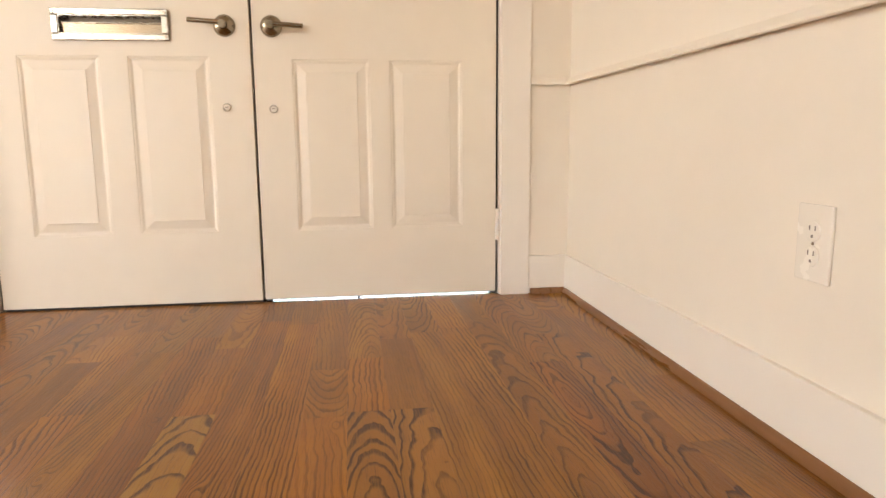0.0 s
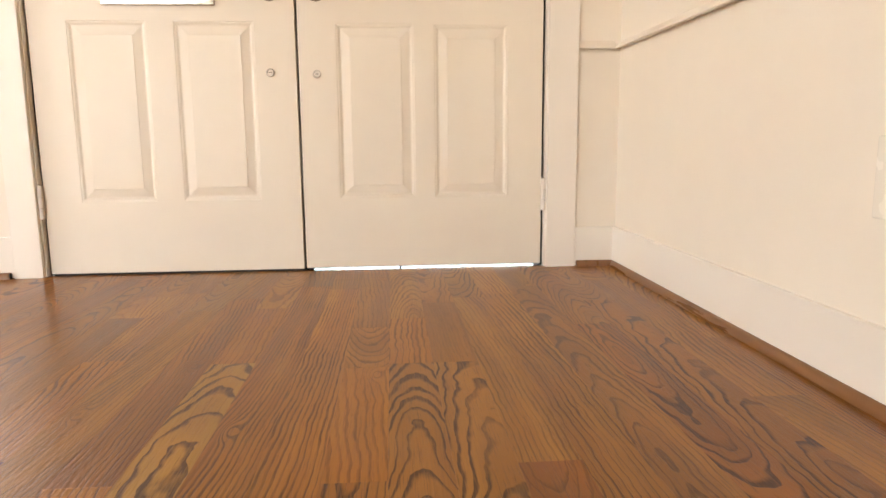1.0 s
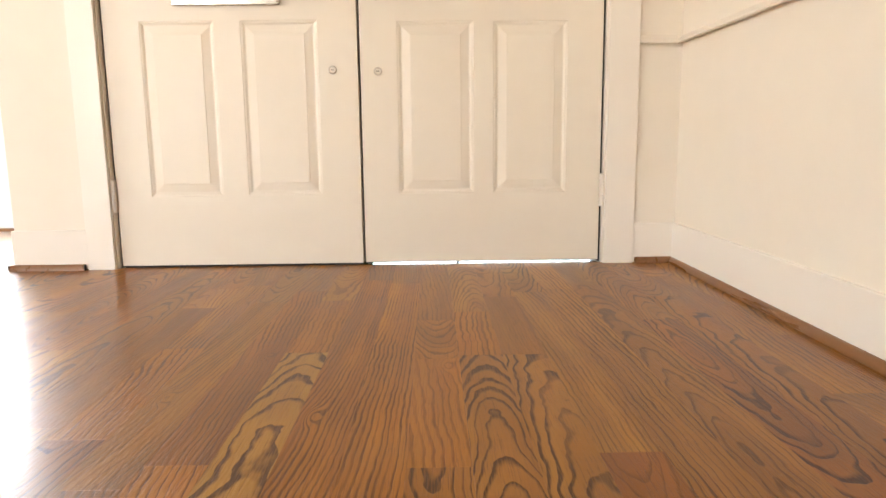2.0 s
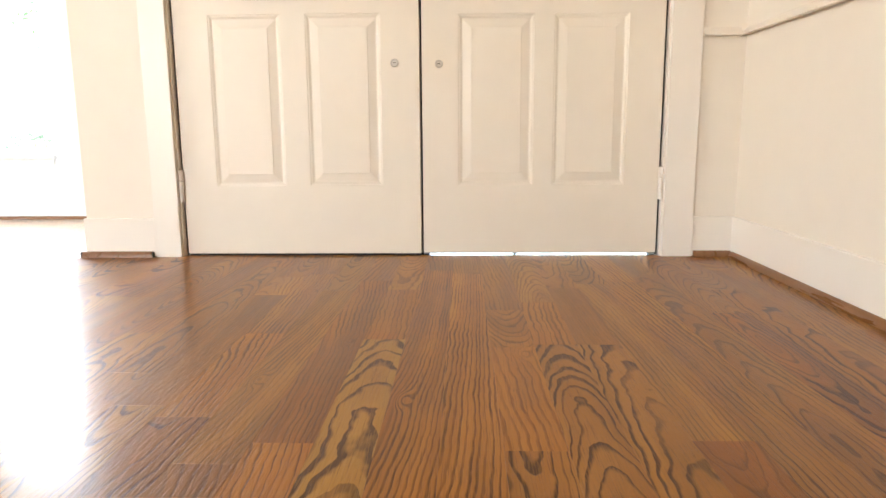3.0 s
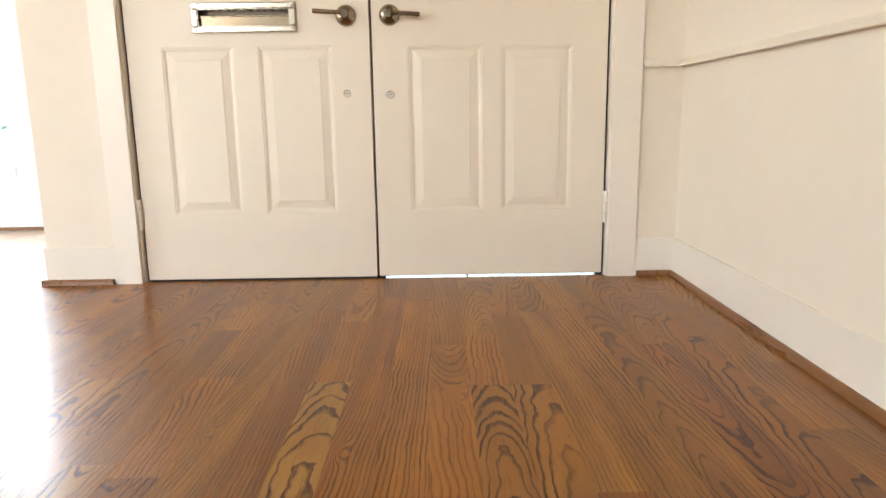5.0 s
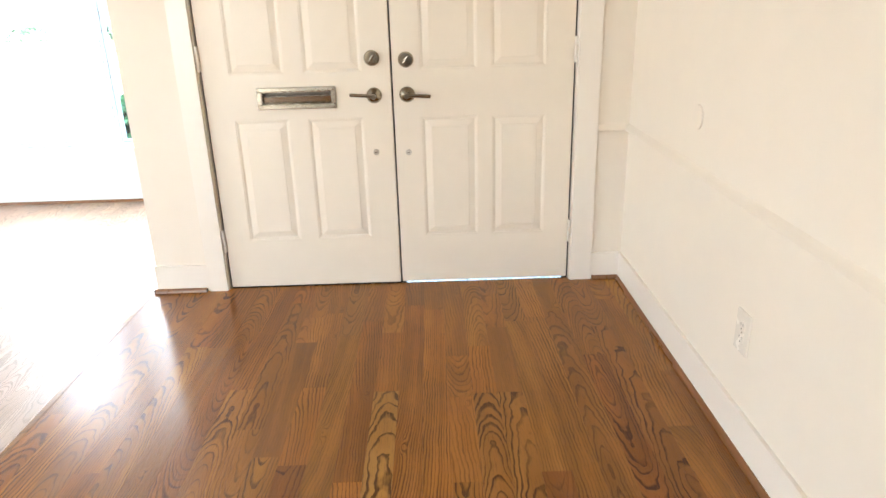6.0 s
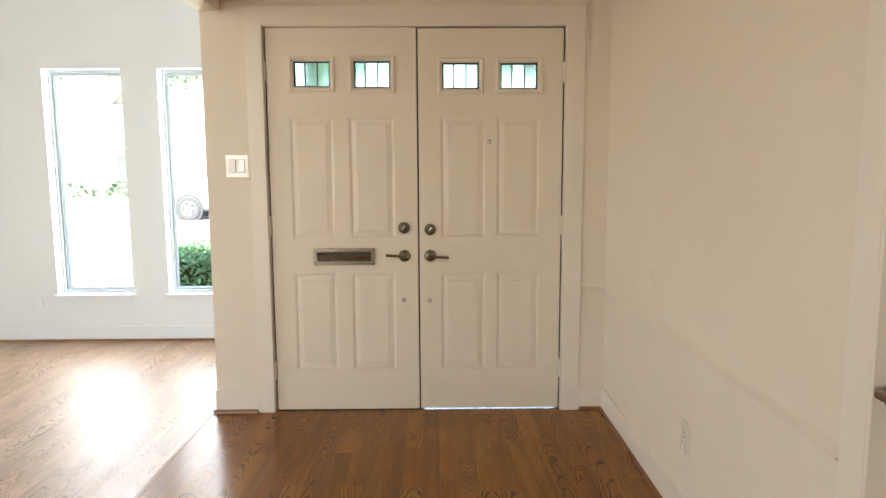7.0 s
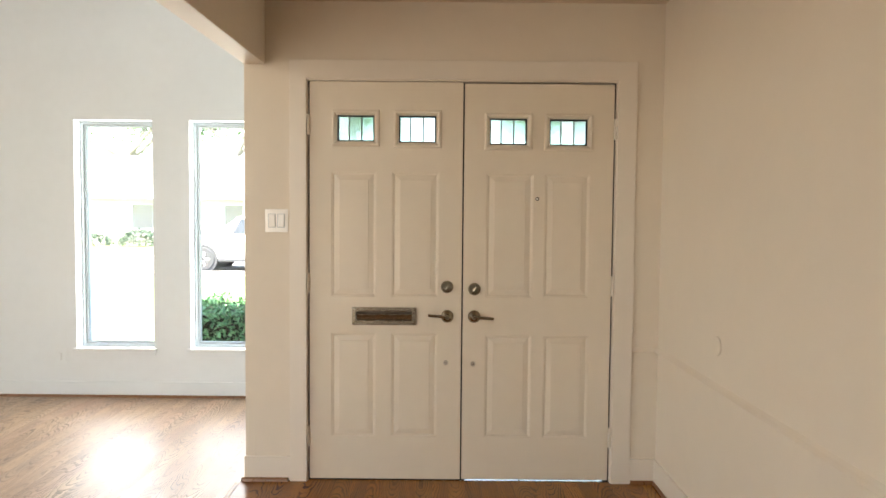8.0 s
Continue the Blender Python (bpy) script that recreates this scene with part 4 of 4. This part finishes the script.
# house across the street
def far_house(x0, x1, y, depth, wall_z, ridge):
    ob = thing("neighbour_house", ((x0 + x1) / 2, y, GROUND_Z), "single-storey pale brick house across the street", "house")
    openings = [(x0 + 2.0, x0 + 4.4, 0.55, 1.95), (x0 + 7.0, x0 + 8.0, -0.2, 1.9), (x0 + 10.0, x0 + 12.4, 0.55, 1.95), (x0 + 15.0, x0 + 17.4, 0.55, 1.95), (x0 + 20.0, x0 + 25.0, -0.25, 1.9)]
    sides, at = [], x0
    for a, b, lo, hi in openings:
        sides += [(at, a, y, y + 0.25, GROUND_Z, wall_z), (a, b, y, y + 0.25, GROUND_Z, lo), (a, b, y, y + 0.25, hi, wall_z)]
        at = b
    sides += [(at, x1, y, y + 0.25, GROUND_Z, wall_z), (x0, x0 + 0.25, y + 0.25, y + depth, GROUND_Z, wall_z), (x1 - 0.25, x1, y + 0.25, y + depth, GROUND_Z, wall_z)]
    part("wall", boxes(*sides), BRICK, ob)
    for k, (a, b, lo, hi) in enumerate(openings):
        if k in (1, 4):
            part("door", boxes((a, b, y + 0.12, y + 0.16, lo, hi), bevel=0.01), COOL_LIT_WHITE, ob)
        else:
            w = part("window", framed(a, b, lo, hi, 0.07, y + 0.08, y + 0.14, 0.008), COOL_LIT_WHITE, ob)
            part("pane", boxes((a + 0.07, b - 0.07, y + 0.10, y + 0.12, lo + 0.07, hi - 0.07)), CURTAIN, w)
            part("muntin", boxes(((a + b) / 2 - 0.03, (a + b) / 2 + 0.03, y + 0.085, y + 0.135, lo + 0.07, hi - 0.07)), COOL_LIT_WHITE, w)
    bm = bmesh.new()
    pts = [(x0 - 0.7, y - 0.7, wall_z), (x1 + 0.7, y - 0.7, wall_z), (x1 + 0.7, y + depth + 0.7, wall_z), (x0 - 0.7, y + depth + 0.7, wall_z), (x0 + 4, y + depth / 2, ridge), (x1 - 4, y + depth / 2, ridge)]
    v = [bm.verts.new(p) for p in pts]
    for f in ((0, 1, 5, 4), (2, 3, 4, 5), (1, 2, 5), (3, 0, 4), (3, 2, 1, 0)):
        bm.faces.new([v[i] for i in f])
    bmesh.ops.recalc_face_normals(bm, faces=bm.faces[:])
    roof = part("roof", bm, SHINGLE, ob, "grey shingle hip roof")
    part("fascia", boxes((x0 - 0.72, x1 + 0.72, y - 0.73, y - 0.70, wall_z - 0.16, wall_z + 0.02)), COOL_LIT_WHITE, roof)


far_house(-27.0, 2.0, 33.0, 9.0, 2.35, 4.9)


def shrub(name, x, y, z, w, h, seed, label):
    ob = thing(name, (x, y, z), label, "shrub", "foundation shrubs")

    def spot(r):
        t, u = r.uniform(0, 6.28), r.random()
        k = 0.75 + 0.25 * r.random()
        return Vector((x + w * k * math.cos(t) * math.sqrt(1 - u * u), y + 0.5 * w * k * math.sin(t) * math.sqrt(1 - u * u), z + h * u * k + 0.05))

    v, f = leaves(900, spot, 0.09, seed)
    o = Vector((x, y, z))
    c = new("foliage", leaf_mesh("foliage", SHRUB, [tuple(Vector(q) - o) for q in v], f))
    c.parent = ob
    BASE[c] = o
    bm = bmesh.new()
    for k in range(5):
        a = k * 1.26
        box(bm, x + 0.1 * math.cos(a) - 0.02, x + 0.1 * math.cos(a) + 0.02, y + 0.1 * math.sin(a) - 0.02, y + 0.1 * math.sin(a) + 0.02, z, z + h * 0.7)
    part("stem", bm, BARK, ob)


for k in range(9):
    shrub("shrub", -25.0 + 3.0 * k, 31.9, GROUND_Z, 1.2 + 0.25 * (k % 3), 0.75 + 0.15 * (k % 2), 40 + k, "low green shrub along the brick house")

# ---- oak floors, board by board ----
BOARD, GAP, FIRST = 0.0825, 0.00012, 0.02
TINTS = [(0.417, 0.176, 0.025), (0.400, 0.167, 0.024), (0.427, 0.184, 0.028), (0.409, 0.165, 0.023), (0.440, 0.191, 0.030), (0.390, 0.164, 0.025), (0.444, 0.200, 0.033), (0.395, 0.154, 0.022)]
MARKED = (0.455, 0.200, 0.032)
GOLD, UMBER, RED, ORANGE, BROWN = (0.498, 0.252, 0.046), (0.330, 0.139, 0.023), (0.318, 0.114, 0.019), (0.427, 0.167, 0.023), (0.351, 0.142, 0.023)
# window glare as a pale tint, mixed into the living room boards
GLARE_TINT = (0.62, 0.49, 0.37)
# rows with known end joints: row number -> list of (joint y, tint of the board that starts there)
KNOWN = {-1: [(-0.92, GOLD), (-1.90, None)], 4: [(-0.48, UMBER), (-0.95, MARKED)], 2: [(-0.967, ORANGE)], 3: [(-0.95, MARKED)], 5: [(-1.355, RED)], 8: [(-0.72, RED), (-2.0, BROWN)], 7: [(-0.35, BROWN), (-1.7, BROWN)], 9: [(-0.5, BROWN), (-1.8, BROWN)],
         -5: [(-0.555, UMBER), (-1.25, None)], -4: [(-1.29, RED)], -2: [(-1.37, ORANGE)], 0: [(-0.25, ORANGE), (-1.95, None)], 1: [(-0.30, ORANGE), (-1.95, None)], 6: [(-0.40, None), (-1.75, BROWN)]}
LENGTHS = [0.42, 0.58, 0.74, 0.92, 1.10, 1.34]
boards = {}


def board_mesh(length, width, mat):
    key = (round(length, 3), round(width, 4), mat.name)
    if key not in boards:
        bm = bmesh.new()
        w, h, e = width / 2 - GAP / 2, length / 2 - GAP / 2, 0.00015
        low = [bm.verts.new(p) for p in ((-w, -h, -0.018), (w, -h, -0.018), (w, h, -0.018), (-w, h, -0.018))]
        mid = [bm.verts.new(p) for p in ((-w, -h, -e), (w, -h, -e), (w, h, -e), (-w, h, -e))]
        top_ring = [bm.verts.new(p) for p in ((-w + e, -h + e, 0), (w - e, -h + e, 0), (w - e, h - e, 0), (-w + e, h - e, 0))]
        for p, q in ((low, mid), (mid, top_ring)):
            for k in range(4):
                bm.faces.new((p[k], p[(k + 1) % 4], q[(k + 1) % 4], q[k]))
        bm.faces.new(top_ring)
        bm.faces.new(low[::-1])
        boards[key] = mesh_of("plank", bm, mat)
    return boards[key]


def rows_of(row, y_low, y_high, rng):
    """End joints of one row of boards, from far to near, with tints."""
    cuts, y = [], y_high
    known = list(KNOWN.get(row, [])) if y_low > -7 and y_high < 0.5 else []
    tint = rng.choice(TINTS)
    first, held = True, False
    while y > y_low + 0.02:
        step = rng.choice(LENGTHS)
        if first:
            step *= rng.uniform(0.3, 1.0)
            first = False
        end = max(y - step, y_low)
        following = rng.choice(TINTS)
        if known and (held or end <= known[0][0] + 0.2):
            end, told = known.pop(0)
            following, held = told or following, bool(told)
        if end - y_low < 0.15:
            end = y_low
        cuts.append((y, end, tint))
        y, tint = end, following
    return cuts


def lay(floor, x_low, x_high, y_low, y_high, z, seed, glare_share=0.0):
    """Board rows; the last value mixes pale window glare into the board colours."""
    rng = random.Random(seed)
    for row in range(math.floor((x_low - FIRST) / BOARD), math.ceil((x_high - FIRST) / BOARD)):
        a, b = max(x_low, FIRST + row * BOARD), min(x_high, FIRST + (row + 1) * BOARD)
        if b - a < 0.008:
            continue
        for far, near, tint in rows_of(row, y_low, y_high, rng):
            cut = OAK_RIFT if tint in (ORANGE, UMBER) or (tint in TINTS and rng.random() < 0.42) else OAK
            ob = new("plank", board_mesh(far - near, b - a, OAK_GLARE if glare_share else cut))
            ob.parent = floor
            ob.location = Vector(((a + b) / 2, (far + near) / 2, z)) - BASE[floor]
            k = rng.uniform(0.79, 0.97)
            ob.rotation_euler = (0, radians(rng.uniform(-0.45, 0.45) if glare_share else rng.uniform(-0.12, 0.12)), 0)
            figure = 1.2 if tint in (GOLD, MARKED) else 0.2 if tint is UMBER else rng.uniform(0.55, 1.15)
            tint = tuple(c + (p - c) * glare_share for c, p in zip(tint, GLARE_TINT))
            ob.color = (tint[0] * k, tint[1] * k * rng.uniform(0.93, 0.99), tint[2] * k, figure)


floor_foyer = solid("floor_foyer", boxes((LEFT + 0.002, RIGHT, BACK_Y, OUT_Y - 0.14, -0.10, -0.019)), SUBFLOOR, (0, 0, -0.1), "satin varnished oak strip floor of the foyer", "floor", "structure")
lay(floor_foyer, LEFT - 0.02, RIGHT, -4.2, 0.0, 0.0, 11)
floor_living = solid("floor_living", boxes((WEST_X, LEFT, BACK_Y, FAR_Y, -0.25, LIVE_Z - 0.019)), SUBFLOOR, (-2, 0, -0.25), "satin varnished oak strip floor of the sunken living room", "floor", "structure")
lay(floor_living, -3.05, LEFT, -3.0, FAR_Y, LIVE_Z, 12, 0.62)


def lay_joined(name, floor, x_low, x_high, y_low, y_high, z, seed, mat):
    rng = random.Random(seed)
    verts, faces = [], []
    for row in range(math.floor((x_low - FIRST) / BOARD), math.ceil((x_high - FIRST) / BOARD)):
        a, b = max(x_low, FIRST + row * BOARD) + GAP / 2, min(x_high, FIRST + (row + 1) * BOARD) - GAP / 2
        if b - a < 0.008:
            continue
        for far, near, _ in rows_of(99, y_low, y_high, rng):
            n = len(verts)
            e = 0.0008
            for zz, i in ((z - 0.012, 0.0), (z - e, 0.0), (z, e)):
                verts += [(a + i, near + i, zz), (b - i, near + i, zz), (b - i, far - GAP - i, zz), (a + i, far - GAP - i, zz)]
            for lvl in (0, 4):
                faces += [tuple(n + lvl + v for v in (k, (k + 1) % 4, 4 + (k + 1) % 4, 4 + k)) for k in range(4)]
            faces.append((n + 8, n + 9, n + 10, n + 11))
    base = BASE[floor]
    me = bpy.data.meshes.new(name)
    me.from_pydata([tuple(Vector(v) - base) for v in verts], [], faces)
    me.materials.append(mat)
    ob = new(name, me)
    ob.parent = floor
    return tagged(ob, "further oak boards of the floor", kind="stuff")


lay_joined("far_planks", floor_foyer, LEFT - 0.02, RIGHT, BACK_Y, -4.2, 0.0, 21, OAK_FAR)
lay_joined("far_planks", floor_living, WEST_X, -3.05, BACK_Y, FAR_Y, LIVE_Z, 22, OAK_GLARE_FAR)
lay_joined("near_planks", floor_living, -3.05, LEFT, BACK_Y, -3.0, LIVE_Z, 23, OAK_GLARE_FAR)
# nosing and riser along the step down to the living room
nosing = solid("step_nosing", boxes((LEFT - 0.045, LEFT - 0.0205, -4.2, WALL_Y - 0.034, -0.022, 0.0), bevel=0.004), OAK, (LEFT - 0.03, -2.1, 0), "stained oak nosing along the step", "step", "structure")
nosing.color = (0.33, 0.15, 0.042, 0.6)
solid("step_riser", boxes((LEFT - 0.018, LEFT + 0.001, BACK_Y, OUT_Y, LIVE_Z, -0.023)), TRIM, (LEFT, 0, LIVE_Z), "cream painted riser of the low step", "step", "structure")
